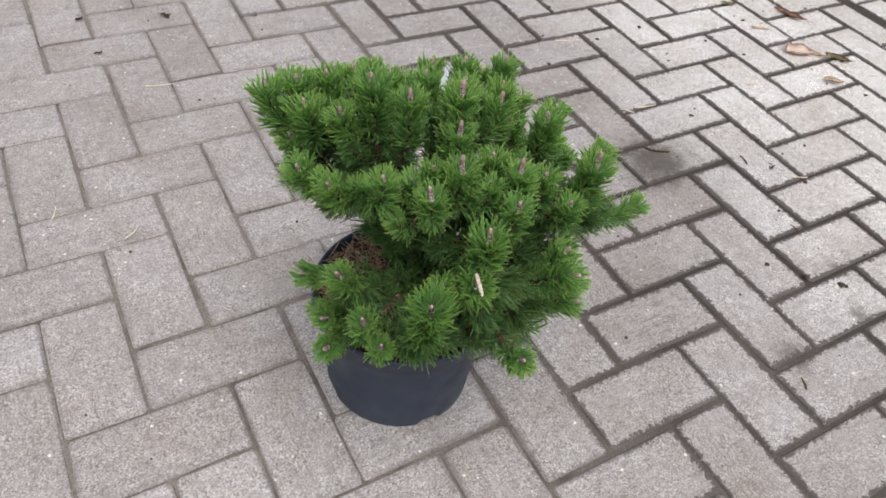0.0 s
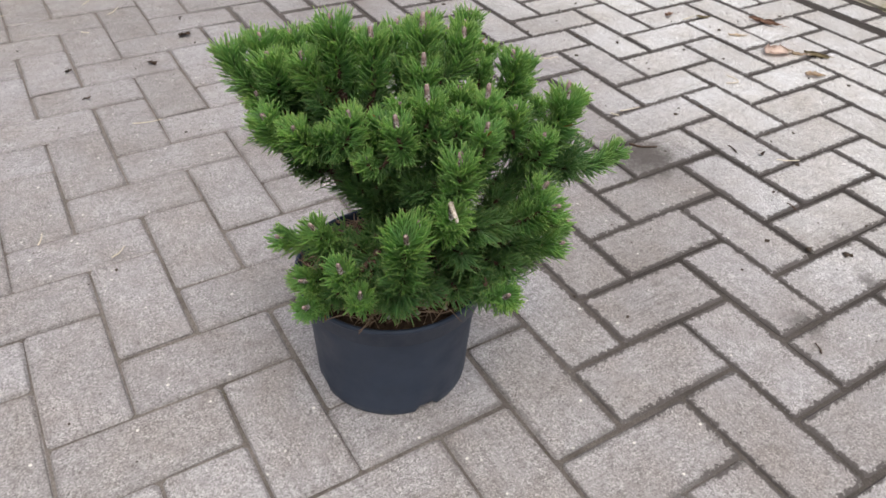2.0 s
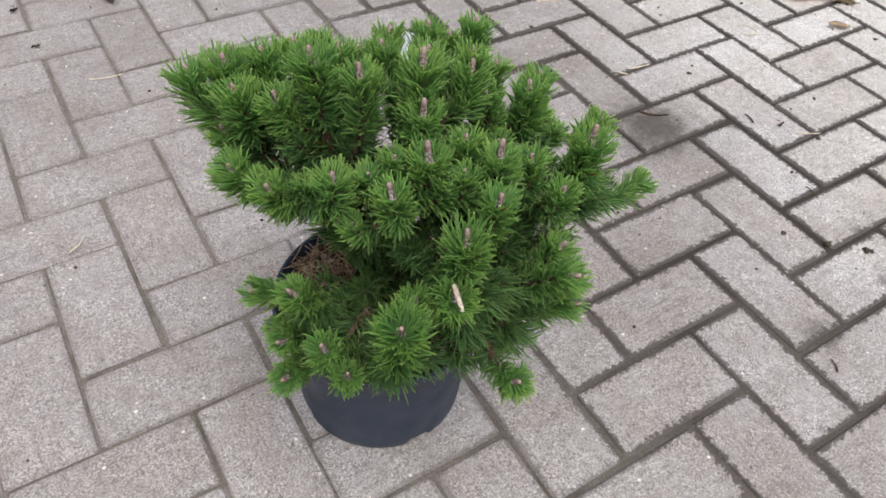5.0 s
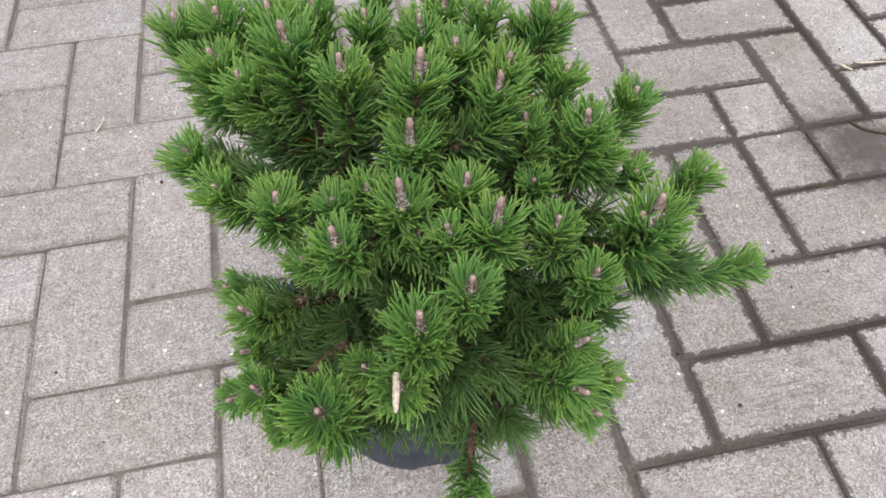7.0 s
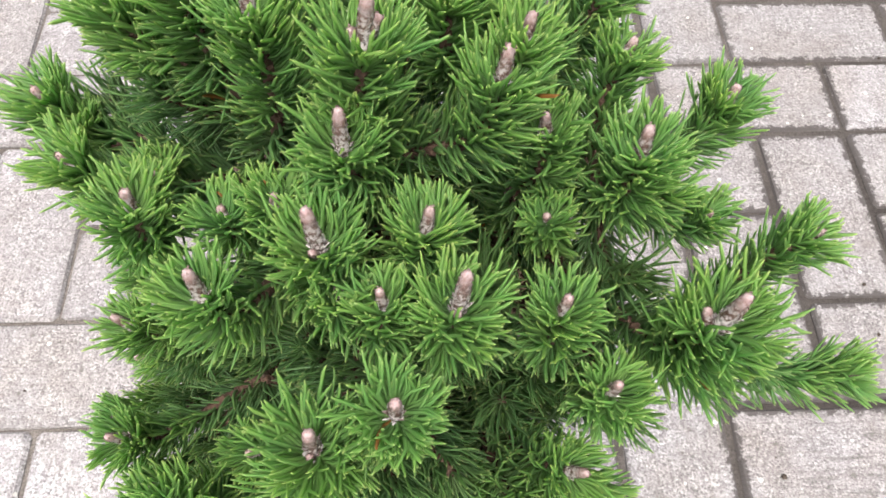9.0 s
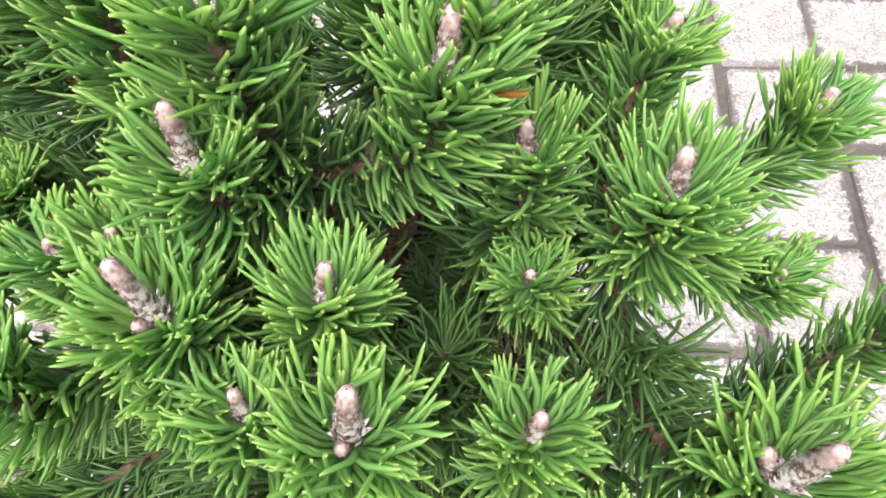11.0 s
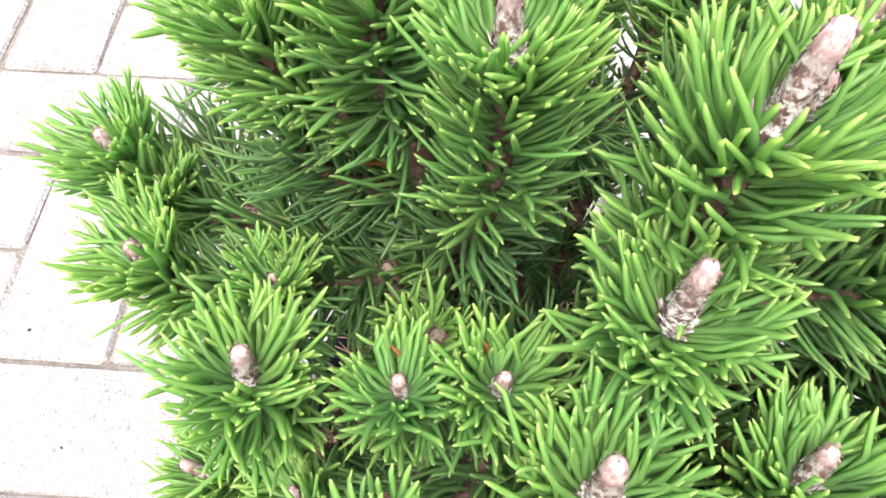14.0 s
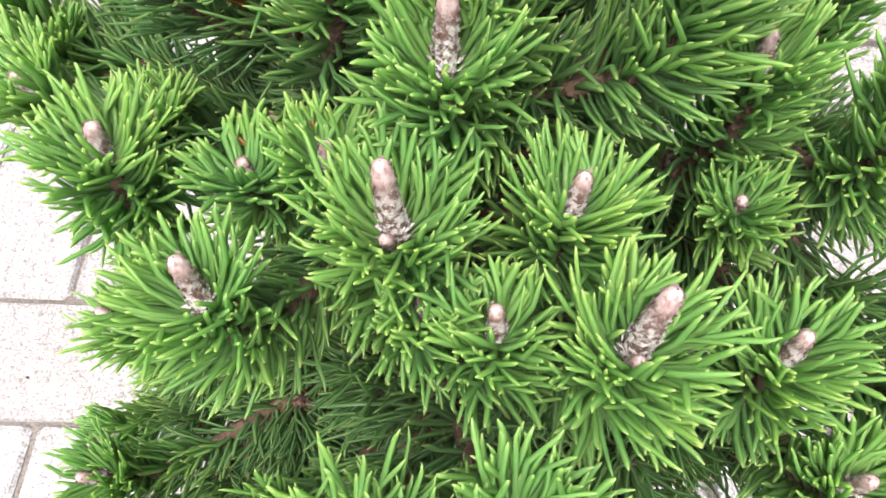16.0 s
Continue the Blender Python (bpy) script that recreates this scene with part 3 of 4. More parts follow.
def needle_coat(path, count, length, start_angle, end_angle, age, rng, width=0.00085, tip_bias=1.0, ruff=0):
    """Needles round a stem path (k, 3) that runs from its foot to its head. Angles: of a needle's foot and tip to the stem, at head and foot of the path."""
    k = len(path)
    s = 1 - rng.uniform(0, 1, count) ** tip_bias
    if ruff:
        s[:ruff] = 1 - rng.uniform(0, 0.05, ruff)
    at = s * (k - 1)
    lo = np.minimum(at.astype(int), k - 2)
    f = (at - lo)[:, None]
    foot = path[lo] * (1 - f) + path[lo + 1] * f
    axis = path[lo + 1] - path[lo]
    axis /= np.linalg.norm(axis, axis=1, keepdims=True)
    side = np.cross(axis, np.array([0.37, 0.21, 0.9]))
    side /= np.linalg.norm(side, axis=1, keepdims=True) + 1e-12
    other = np.cross(axis, side)
    phi = (np.arange(count) * 2.39996 + rng.normal(0, 0.35, count))
    radial = side * np.cos(phi)[:, None] + other * np.sin(phi)[:, None]
    a0 = np.radians(start_angle[0] * s + start_angle[1] * (1 - s)) + rng.normal(0, 0.16, count)
    a1 = np.radians(end_angle[0] * s + end_angle[1] * (1 - s)) + rng.normal(0, 0.22, count)
    long = length * rng.normal(1.0, 0.13, count).clip(0.6, 1.3) * (0.86 + 0.14 * s)
    rings = np.array([0.0, 0.3, 0.62, 0.92, 1.0])
    cen = [foot]
    twist = np.cross(axis, radial) * rng.normal(0, 0.26, count)[:, None]
    kink = rng.normal(0, 0.22, count)[:, None] * np.cross(axis, radial)
    sag = np.array([0, 0, -1.0]) * (0.05 + 0.06 * rng.uniform(0, 1, count))[:, None]
    for u0, u1 in zip(rings, rings[1:]):
        u = (u0 + u1) / 2
        th = a0 + (a1 - a0) * u ** 0.8
        step = axis * np.cos(th)[:, None] + radial * np.sin(th)[:, None] + twist * (2 * u) + kink * math.sin(6.3 * u) + sag * u
        step /= np.linalg.norm(step, axis=1, keepdims=True)
        cen.append(cen[-1] + step * (long * (u1 - u0))[:, None])
    cen = np.stack(cen, axis=1)
    prof = np.array([0.80, 1.0, 1.0, 0.76, 0.26])
    radii = width * rng.normal(1, 0.1, count).clip(0.7, 1.3)[:, None] * prof[None]
    nor = np.cross(axis, radial)
    nor = np.cross(nor, axis)
    verts, quads = tubes(cen, nor + 1e-4, radii, 4, 0.72)
    u = np.tile(np.repeat(rings, 4), count)
    v = np.repeat((age + (1 - s) * 0.5 + rng.normal(0, 0.09, count)).clip(0.02, 0.98) + (rng.uniform(0, 1, count) < 0.0006), len(rings) * 4)
    return verts, quads, np.stack([u, v], -1)


def join(pieces):
    verts, quads, uvs, base = [], [], [], 0
    for v, q, uv in pieces:
        verts.append(v), quads.append(q + base), uvs.append(uv)
        base += len(v)
    return np.concatenate(verts), np.concatenate(quads), np.concatenate(uvs)


def frame_of(axis):
    side = unit(np.cross(axis, (0.2, 0.9, 0.3)))
    return side, np.cross(axis, side)


def bud_piece(foot, axis, length, radius, rng):
    """A bud: a tapered core and overlapping pointed scales in a spiral."""
    side, other = frame_of(axis)
    steps, sides = 12, 8
    pieces = []
    h = np.linspace(0, 1, steps)
    h = 1 - (1 - h) ** 1.5
    prof = radius * np.interp(h, [0, 0.08, 0.30, 0.55, 0.75, 0.9, 0.97, 1], [0.72, 0.94, 1.0, 0.93, 0.88, 0.80, 0.56, 0.08])
    prof *= 1 + 0.05 * rng.normal(size=steps)
    cen = foot[None] + axis[None] * (h * length)[:, None]
    verts, quads = tubes(cen[None], np.array([side]), (prof * 0.9)[None], sides)
    uv = np.stack([np.repeat(h, sides), np.repeat(np.where(h > 0.8, 0.7, 0.25), sides)], -1)
    pieces.append((verts, quads, uv))
    count = int(40 + 2600 * length)
    n = np.arange(count)
    hh = (n + 0.5) / count * 0.95
    phi = n * 2.39996
    r = radius * np.interp(hh, [0, 0.08, 0.30, 0.55, 0.75, 0.9, 0.97, 1], [0.72, 0.94, 1.0, 0.93, 0.88, 0.80, 0.56, 0.12]) * 0.93
    rad = side[None] * np.cos(phi)[:, None] + other[None] * np.sin(phi)[:, None]
    tan = np.cross(axis, rad)
    at = foot[None] + axis[None] * (hh * length)[:, None] + rad * r[:, None]
    up = radius * 0.74 * (1 + 0.2 * rng.normal(size=count).clip(-1.5, 1.5)) * (1.15 - 0.45 * hh)
    flare = (rng.uniform(0.16, 0.62, count) + 0.8 * (hh < 0.3) * rng.uniform(0, 1, count)) * np.interp(hh, [0, 0.5, 0.7, 1], [1, 0.7, 0.15, 0.05])
    wide = radius * 0.37 * (1 - 0.45 * hh)
    tip = at + axis[None] * up[:, None] + rad * (flare * up)[:, None] - rad * (0.25 * r * hh)[:, None]
    mid = at + axis[None] * (up * 0.35)[:, None] + rad * (0.13 * up)[:, None]
    verts = np.stack([at - rad * (0.1 * r)[:, None], mid + tan * wide[:, None], tip, mid - tan * wide[:, None]], axis=1).reshape(-1, 3)
    quads = np.arange(count * 4).reshape(-1, 4)
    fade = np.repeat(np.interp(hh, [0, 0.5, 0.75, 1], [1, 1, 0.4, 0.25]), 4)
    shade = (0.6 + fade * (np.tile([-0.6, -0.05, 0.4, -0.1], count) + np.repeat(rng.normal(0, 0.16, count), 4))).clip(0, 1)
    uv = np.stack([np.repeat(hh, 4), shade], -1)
    pieces.append((verts, quads, uv))
    return join(pieces)


def shoot(node, tip, size, bud="plain", lean=None, bud_mm=None):
    """One shoot from a whorl: twig, needles and bud. tip: the bud's point; size 1 is a strong leader; lean: the way the bud points."""
    seed_count[0] += 1
    rng = np.random.default_rng(1000 + seed_count[0])
    tip = np.asarray(tip, dtype=float) - ORIGIN
    if lean is None:
        out = tip[:2] + ORIGIN[:2] - HEART
        lean = (out[0] * 1.3 + 0.03, out[1] * 0.9 + 0.16, 0.95 if tip[2] > 0.2 else 0.55)
    axis = unit(np.asarray(lean) + rng.normal(0, 0.05, 3))
    lb = bud_mm / 1000 * 1.12 if bud_mm else 0.006 + 0.015 * min(size, 1.0)
    rb = 0.0016 + 0.0011 * min(size, 1.05) + 0.008 * max(0.0, lb - 0.010)
    head = tip - axis * lb
    away = np.linalg.norm(head - node)
    flat = unit((head - node) * np.array([1, 1, 0.25]))
    stem = bezier(node, node + (0.5 * unit(head - node) + 0.5 * flat) * away * 0.38, head - axis * min(away * 0.5, 0.022 + 0.022 * size), head, 16)
    twig = wood("shoot", stem, 0.0032, 0.0020 + 0.0005 * size, pine, seed=seed_count[0], sides=6)
    run = np.concatenate([[0], np.cumsum(np.linalg.norm(np.diff(stem, axis=0), axis=1))])
    fresh = 0.024 + 0.034 * size
    cut = int(np.clip(np.searchsorted(run, run[-1] - fresh), 1, 12))
    long = 0.0144 + 0.0094 * size + 0.010 * max(0.0, size - 1.0)
    count = int((118 + 246 * size) * (0.62 if bud == "none" else 1.0))
    if bud == "none":
        pieces = [needle_coat(stem[cut:], count, long * 1.20, (46, 66), (14, 34), 0.62, rng, width=0.00068, tip_bias=1.15)]
    else:
        pieces = [needle_coat(stem[cut:], count, long, (55, 66), (21, 41), 0.10, rng, tip_bias=1.6, ruff=int(26 + 28 * size))]
    older = int(1400 * run[cut])
    if older > 8:
        pieces.append(needle_coat(stem[1 : max(cut, 3)], older, long * 1.05, (62, 72), (42, 58), 0.62, rng))
    link("needles", mesh_arrays("needles", *join(pieces)), NEEDLE, twig)
    if bud == "none":
        return twig
    if bud == "cut":
        top = tip + np.array([0.0, 0.007, 0.001])
        hang = unit((-0.19, -0.92, -0.35))
        link("bud", mesh_arrays("bud", *bud_piece(head, unit(top - head), np.linalg.norm(top - head), 0.0022, rng)), BUD, twig)
        link("broken_bud", mesh_arrays("broken_bud", *bud_piece(top - hang * 0.002, hang, 0.022, 0.0022, rng)), SCAR, twig, "pale broken bud hanging from its shoot")
        return twig
    side, other = frame_of(axis)
    buds = [bud_piece(head - axis * 0.001, axis, lb, rb, rng)]
    if bud == "fork":
        for sgn, f, low in ((0.9, 0.36, 0.02), (-0.7, 0.30, 0.34), (-0.3, 0.24, -0.04)):
            way = unit(axis + side * 0.55 * sgn - other * 0.4)
            buds.append(bud_piece(head + axis * lb * low + side * sgn * rb * 0.5, way, lb * f, rb * 0.85, rng))
    if bud == "pair":
        way = unit(axis + other * 0.5)
        buds.append(bud_piece(head - axis * 0.001, way, lb * 0.42, rb * 0.7, rng))
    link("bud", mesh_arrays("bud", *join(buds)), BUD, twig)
    return twig


def limb(at, shoots, thick=0.0065, root=None, coat=900, inner=0):
    """A limb to a whorl, from the trunk or from another whorl, and the shoots that grow from it."""
    node = np.asarray(at, dtype=float) - ORIGIN
    if root is None:
        start = np.array([0.0, 0.0, 0.035 + 0.25 * max(0.0, min(node[2], 0.16))]) + 0.05 * np.array([node[0], node[1], 0])
    else:
        start = np.asarray(root, dtype=float) - ORIGIN
    way, reach = node - start, np.linalg.norm(node - start)
    if root is None:
        path = bezier(start, start + np.array([way[0] * 0.45, way[1] * 0.45, 0.012 + max(way[2], 0.0) * 0.18]), node - np.array([way[0] * 0.12, way[1] * 0.12, 0.025 + 0.2 * max(way[2] - 0.1, 0.0)]), node, 12)
    else:
        path = bezier(start, start + way * 0.33 * np.array([1, 1, 0.6]), node - way * 0.30 * np.array([1, 1, 1.2]), node, 12)
    seed_count[0] += 1
    branch = wood("branch", path, thick, thick * 0.62, pine, seed=seed_count[0])
    rng = np.random.default_rng(seed_count[0])
    knot = not shoots or bud_piece(path[-1] - unit(path[-1] - path[-2]) * 0.003, unit(path[-1] - path[-2]), 0.007, 0.0034, rng)
    if shoots:
        link("scale_collar", mesh_arrays("scale_collar", *knot), OLD_SCALE, branch, "grey-brown ring of old bud scales")
    # the head of a limb is still well clad, its foot nearly bare
    run = np.concatenate([[0], np.cumsum(np.linalg.norm(np.diff(path, axis=0), axis=1))])
    clad = int(np.clip(np.searchsorted(run, run[-1] - 0.055), 0, 9))
    pieces = [needle_coat(path[clad:-1], max(20, int(coat * 2.7 * (run[-1] - run[clad]))), 0.027, (56, 64), (30, 42), 0.42, rng)]
    if run[clad] > 0.02:
        pieces.append(needle_coat(path[clad // 2: clad + 1], int(coat * 0.9 * (run[clad] - run[clad // 2])) + 6, 0.029, (60, 75), (42, 60), 0.8, rng))
    link("needles", mesh_arrays("needles", *join(pieces)), NEEDLE, branch)
    # short leafy side twigs inside the crown
    for n in range(inner):
        k = int(rng.integers(5, 10))
        out = unit(np.array([path[k][0], path[k][1], 0.0]) + rng.normal(0, 0.05, 3) * np.array([1, 1, 0]))
        turn = rng.uniform(-1.1, 1.1)
        out = np.array([out[0] * math.cos(turn) - out[1] * math.sin(turn), out[0] * math.sin(turn) + out[1] * math.cos(turn), 0.0])
        way = unit(out + np.array([0, 0, rng.uniform(0.4, 1.1)]))
        shoot(path[k], path[k] + ORIGIN + way * rng.uniform(0.045, 0.062), rng.uniform(0.5, 0.75), "none", tuple(way + np.array([0, 0, 0.3])))
    for s in shoots:
        shoot(node, *s)


trunk = np.array([[0, 0, -0.025], [0.002, 0.001, 0.0], [0.0, 0.003, 0.03], [-0.003, 0.0, 0.06], [0.0, 0.0, 0.085]])
wood("trunk", trunk, 0.0135, 0.0085, pine, "short dark brown scaly trunk", sides=12, seed=2, knobs=0.06)

# upper crown towards the rear and west
limb((0.270, -0.066, 0.408), [
    ((0.262, -0.064, 0.491), 1.2, "plain", None, 20), ((0.231, -0.063, 0.460), 0.95, "pair", (-0.22, 0.12, 0.95), 16)], inner=2)
limb((0.280, -0.080, 0.372), [
    ((0.291, -0.087, 0.482), 1.05, "plain", None, 20), ((0.252, -0.048, 0.396), 0.7, "none", (-0.3, 0.2, 0.8)), ((0.300, -0.055, 0.400), 0.7, "none", (0.2, 0.2, 0.8)), ((0.272, -0.040, 0.398), 0.7, "none", (0.0, 0.3, 0.9))], 0.005, inner=1)
limb((0.226, -0.010, 0.383), [
    ((0.212, -0.022, 0.447), 1.2, "plain"), ((0.218, 0.013, 0.452), 1.2, "plain"), ((0.189, 0.024, 0.444), 1.15, "plain"), ((0.251, 0.017, 0.448), 1.2, "plain"),
    ((0.200, -0.010, 0.402), 0.85, "plain", (-0.4, 0.0, 0.9)), ((0.240, -0.020, 0.412), 0.7, "none", (-0.1, -0.2, 0.9)), ((0.262, -0.012, 0.408), 0.8, "none", (0.1, -0.3, 0.9)), ((0.206, 0.014, 0.404), 0.7, "none", (-0.4, 0.2, 0.8))], inner=3)
limb((0.287, 0.002, 0.380), [
    ((0.281, 0.019, 0.448), 0.9, "plain"), ((0.314, -0.001, 0.446), 0.9, "plain"), ((0.300, -0.030, 0.412), 0.8, "none", (0.1, -0.3, 0.9)), ((0.318, -0.048, 0.405), 0.8, "none", (0.1, -0.3, 0.9))], 0.005, inner=2)
# low twigs over the soil
limb((0.300, -0.105, 0.240), [
    ((0.280, -0.135, 0.286), 0.7, "none", (-0.2, -0.5, 0.6)), ((0.318, -0.150, 0.300), 0.8, "none", (0.05, -0.5, 0.7)), ((0.258, -0.148, 0.300), 0.7, "none", (-0.3, -0.4, 0.7))], 0.004, coat=400)
limb((0.385, -0.140, 0.250), [
    ((0.404, -0.176, 0.338), 0.8, "none", (0.2, -0.3, 0.9)), ((0.430, -0.172, 0.342), 0.8, "none", (0.4, -0.2, 0.9)), ((0.384, -0.192, 0.330), 0.7, "none", (0.0, -0.5, 0.8)), ((0.446, -0.196, 0.332), 0.7, "none", (0.5, -0.4, 0.7)),
    ((0.418, -0.180, 0.285), 0.7, "none", (0.4, -0.4, 0.7)), ((0.385, -0.182, 0.300), 0.7, "none", (0.0, -0.4, 0.8)), ((0.430, -0.145, 0.282), 0.7, "none", (0.6, 0.0, 0.6))], 0.004)
limb((0.290, -0.092, 0.290), [
    ((0.260, -0.108, 0.332), 0.7, "none", (-0.5, -0.2, 0.8)), ((0.272, -0.128, 0.340), 0.7, "none", (-0.3, -0.5, 0.8)), ((0.296, -0.138, 0.345), 0.7, "none", (0.0, -0.5, 0.9)), ((0.252, -0.080, 0.318), 0.6, "none", (-0.8, 0.1, 0.5))], 0.0036, coat=1300)
# a long side branch that reaches west under the crown
WEST = (0.263, -0.083, 0.362)
limb(WEST, [((0.276, -0.112, 0.392), 0.35, "plain")], 0.0046, coat=1400)
limb((0.237, -0.098, 0.376), [
    ((0.236, -0.100, 0.393), 0.3, "plain", (0.05, 0.1, 0.95), 6), ((0.203, -0.102, 0.409), 0.85, "plain", (-0.38, 0.12, 0.9), 11),
    ((0.2437, -0.1354, 0.432), 0.85, "plain", (0.02, 0.15, 0.97), 13)], 0.0030, WEST, 1500)
limb((0.222, -0.073, 0.374), [
    ((0.186, -0.069, 0.410), 0.95, "plain", (-0.38, 0.12, 0.9), 12), ((0.200, -0.075, 0.397), 0.32, "plain", (-0.1, 0.1, 0.95), 7),
    ((0.186, -0.040, 0.377), 0.6, "none", (-0.75, 0.3, 0.5))], 0.0030, WEST, 1500)
# middle of the crown
HUB = (0.308, -0.112, 0.362)
limb(HUB, [], 0.0062, inner=6)
limb((0.282, -0.113, 0.385), [
    ((0.2735, -0.1345, 0.418), 0.42, "plain", (-0.05, 0.2, 0.95), 8), ((0.2955, -0.1363, 0.428), 0.5, "plain", (0.05, 0.0, 1.0), 10)], 0.0034, HUB, 700)
limb((0.300, -0.138, 0.384), [
    ((0.2716, -0.1709, 0.438), 0.9, "plain", (-0.15, 0.12, 0.95), 18), ((0.311, -0.157, 0.4515), 1.12, "pair", (0.03, 0.12, 0.98), 26),
    ((0.319, -0.170, 0.421), 0.38, "plain", None, 8), ((0.3335, -0.1755, 0.430), 0.45, "plain", (-0.05, 0.2, 0.96), 12), ((0.249, -0.154, 0.392), 0.25, "plain", (-0.3, 0.1, 0.9), 7)], 0.004, HUB, 800)
limb((0.345, -0.132, 0.388), [
    ((0.362, -0.181, 0.452), 1.0, "pair", (0.1, 0.18, 0.97), 24), ((0.3515, -0.149, 0.438), 0.75, "plain", (0.05, 0.22, 0.96), 13)], 0.004, HUB, 800)
limb((0.338, -0.106, 0.407), [
    ((0.3228, -0.131, 0.4685), 0.95, "plain", (0.02, 0.06, 1.0), 22), ((0.334, -0.109, 0.496), 1.15, "fork", (0.02, 0.14, 0.98), 25),
    ((0.3785, -0.111, 0.475), 0.95, "plain", (0.14, 0.2, 0.95), 20), ((0.387, -0.098, 0.476), 0.75, "plain", None, 16)], 0.005, HUB, 800)
# east side
EAST = (0.398, -0.100, 0.340)
limb(EAST, [], 0.006, inner=5)
limb((0.390, -0.106, 0.378), [
    ((0.3945, -0.111, 0.440), 0.75, "plain", (0.0, 0.2, 0.95), 13), ((0.398, -0.1325, 0.403), 0.38, "plain", (-0.1, 0.1, 0.95), 7)], 0.0038, EAST, 800)
limb((0.425, -0.092, 0.372), [
    ((0.429, -0.124, 0.448), 0.95, "plain", (0.02, 0.15, 0.97), 18), ((0.438, -0.066, 0.431), 0.8, "plain", None, 14),
    ((0.479, -0.115, 0.373), 0.42, "plain", (0.3, 0.0, 0.9), 7), ((0.451, -0.120, 0.406), 0.4, "plain", None, 8), ((0.441, -0.150, 0.386), 0.8, "none", (0.25, -0.35, 0.85)),
    ((0.488, -0.072, 0.408), 0.95, "plain", (0.22, 0.12, 0.9), 15)], 0.0045, EAST, 800)
limb((0.423, -0.138, 0.346), [
    ((0.455, -0.184, 0.435), 1.3, "fork", (0.16, 0.06, 0.96), 27), ((0.419, -0.200, 0.396), 0.72, "plain", (0.12, -0.05, 0.95), 13), ((0.3995, -0.175, 0.419), 0.72, "plain", (0.1, 0.25, 0.92), 12)], 0.0045, EAST, 800)
limb((0.468, -0.148, 0.312), [
    ((0.519, -0.133, 0.386), 0.7, "plain", (0.42, 0.05, 0.8), 12), ((0.551, -0.177, 0.328), 0.82, "plain", (0.8, -0.12, 0.45), 10), ((0.505, -0.172, 0.345), 0.8, "none", (0.5, -0.3, 0.7)), ((0.488, -0.188, 0.338), 0.8, "none", (0.3, -0.6, 0.6)),
    ((0.502, -0.140, 0.352), 0.7, "none", (0.4, 0.0, 0.8))], 0.0042, (0.372, -0.110, 0.285), 900)
limb((0.372, -0.136, 0.322), [
    ((0.368, -0.162, 0.372), 0.75, "none", (-0.05, -0.3, 0.95)), ((0.384, -0.168, 0.362), 0.7, "none", (0.2, -0.4, 0.9)), ((0.358, -0.172, 0.358), 0.7, "none", (-0.2, -0.4, 0.9)), ((0.376, -0.142, 0.380), 0.7, "none", (0.0, 0.0, 1.0))], 0.0032, (0.372, -0.110, 0.285), 900)
# front, below the crown
limb((0.322, -0.160, 0.340), [
    ((0.339, -0.216, 0.436), 0.82, "plain", (0.03, 0.08, 0.98), 16), ((0.310, -0.219, 0.416), 1.2, "pair", (0.02, 0.0, 0.98), 20), ((0.293, -0.241, 0.374), 1.15, "cut", (-0.05, -0.35, 0.85))], 0.0055, inner=3)
limb((0.330, -0.140, 0.289), [
    ((0.338, -0.241, 0.333), 1.1, "none", (0.2, -0.85, 0.35)), ((0.309, -0.246, 0.314), 1.0, "none", (-0.1, -0.9, 0.3)), ((0.369, -0.231, 0.328), 1.0, "none", (0.4, -0.7, 0.4)), ((0.275, -0.210, 0.348), 0.6, "plain", (-0.1, -0.3, 0.9))])
limb((0.372, -0.148, 0.249), [
    ((0.412, -0.224, 0.356), 0.85, "plain", (0.4, -0.25, 0.8)), ((0.402, -0.257, 0.352), 1.05, "plain", (0.35, -0.55, 0.65)),
    ((0.423, -0.251, 0.295), 0.9, "plain", (0.6, -0.6, 0.4)), ((0.440, -0.234, 0.306), 0.8, "plain", (0.7, -0.4, 0.45)), ((0.367, -0.252, 0.282), 0.9, "none", (0.25, -0.8, 0.25)), ((0.341, -0.239, 0.271), 0.9, "none", (0.05, -0.9, 0.2)), ((0.400, -0.240, 0.289), 0.9, "none", (0.5, -0.7, 0.3)),
    ((0.325, -0.292, 0.301), 0.7, "plain", (0.0, -0.6, 0.7))])
limb((0.262, -0.150, 0.270), [
    ((0.214, -0.211, 0.288), 0.65, "plain", (-0.15, -0.3, 0.9)), ((0.201, -0.192, 0.313), 0.85, "plain", (-0.25, -0.1, 0.92)),
    ((0.239, -0.199, 0.271), 0.9, "none", (-0.1, -0.6, 0.5)), ((0.271, -0.204, 0.279), 1.0, "none", (0.05, -0.75, 0.4)), ((0.296, -0.199, 0.261), 0.9, "none", (0.15, -0.8, 0.3))], 0.0055, inner=3)
limb((0.266, -0.186, 0.232), [
    ((0.246, -0.239, 0.362), 1.4, "plain", (-0.02, -0.22, 0.97), 14), ((0.262, -0.222, 0.300), 0.8, "none", (0.05, -0.6, 0.7)), ((0.288, -0.228, 0.262), 0.8, "none", (0.1, -0.8, 0.3)), ((0.246, -0.218, 0.262), 0.8, "none", (-0.1, -0.8, 0.35))], 0.0045, coat=1300)
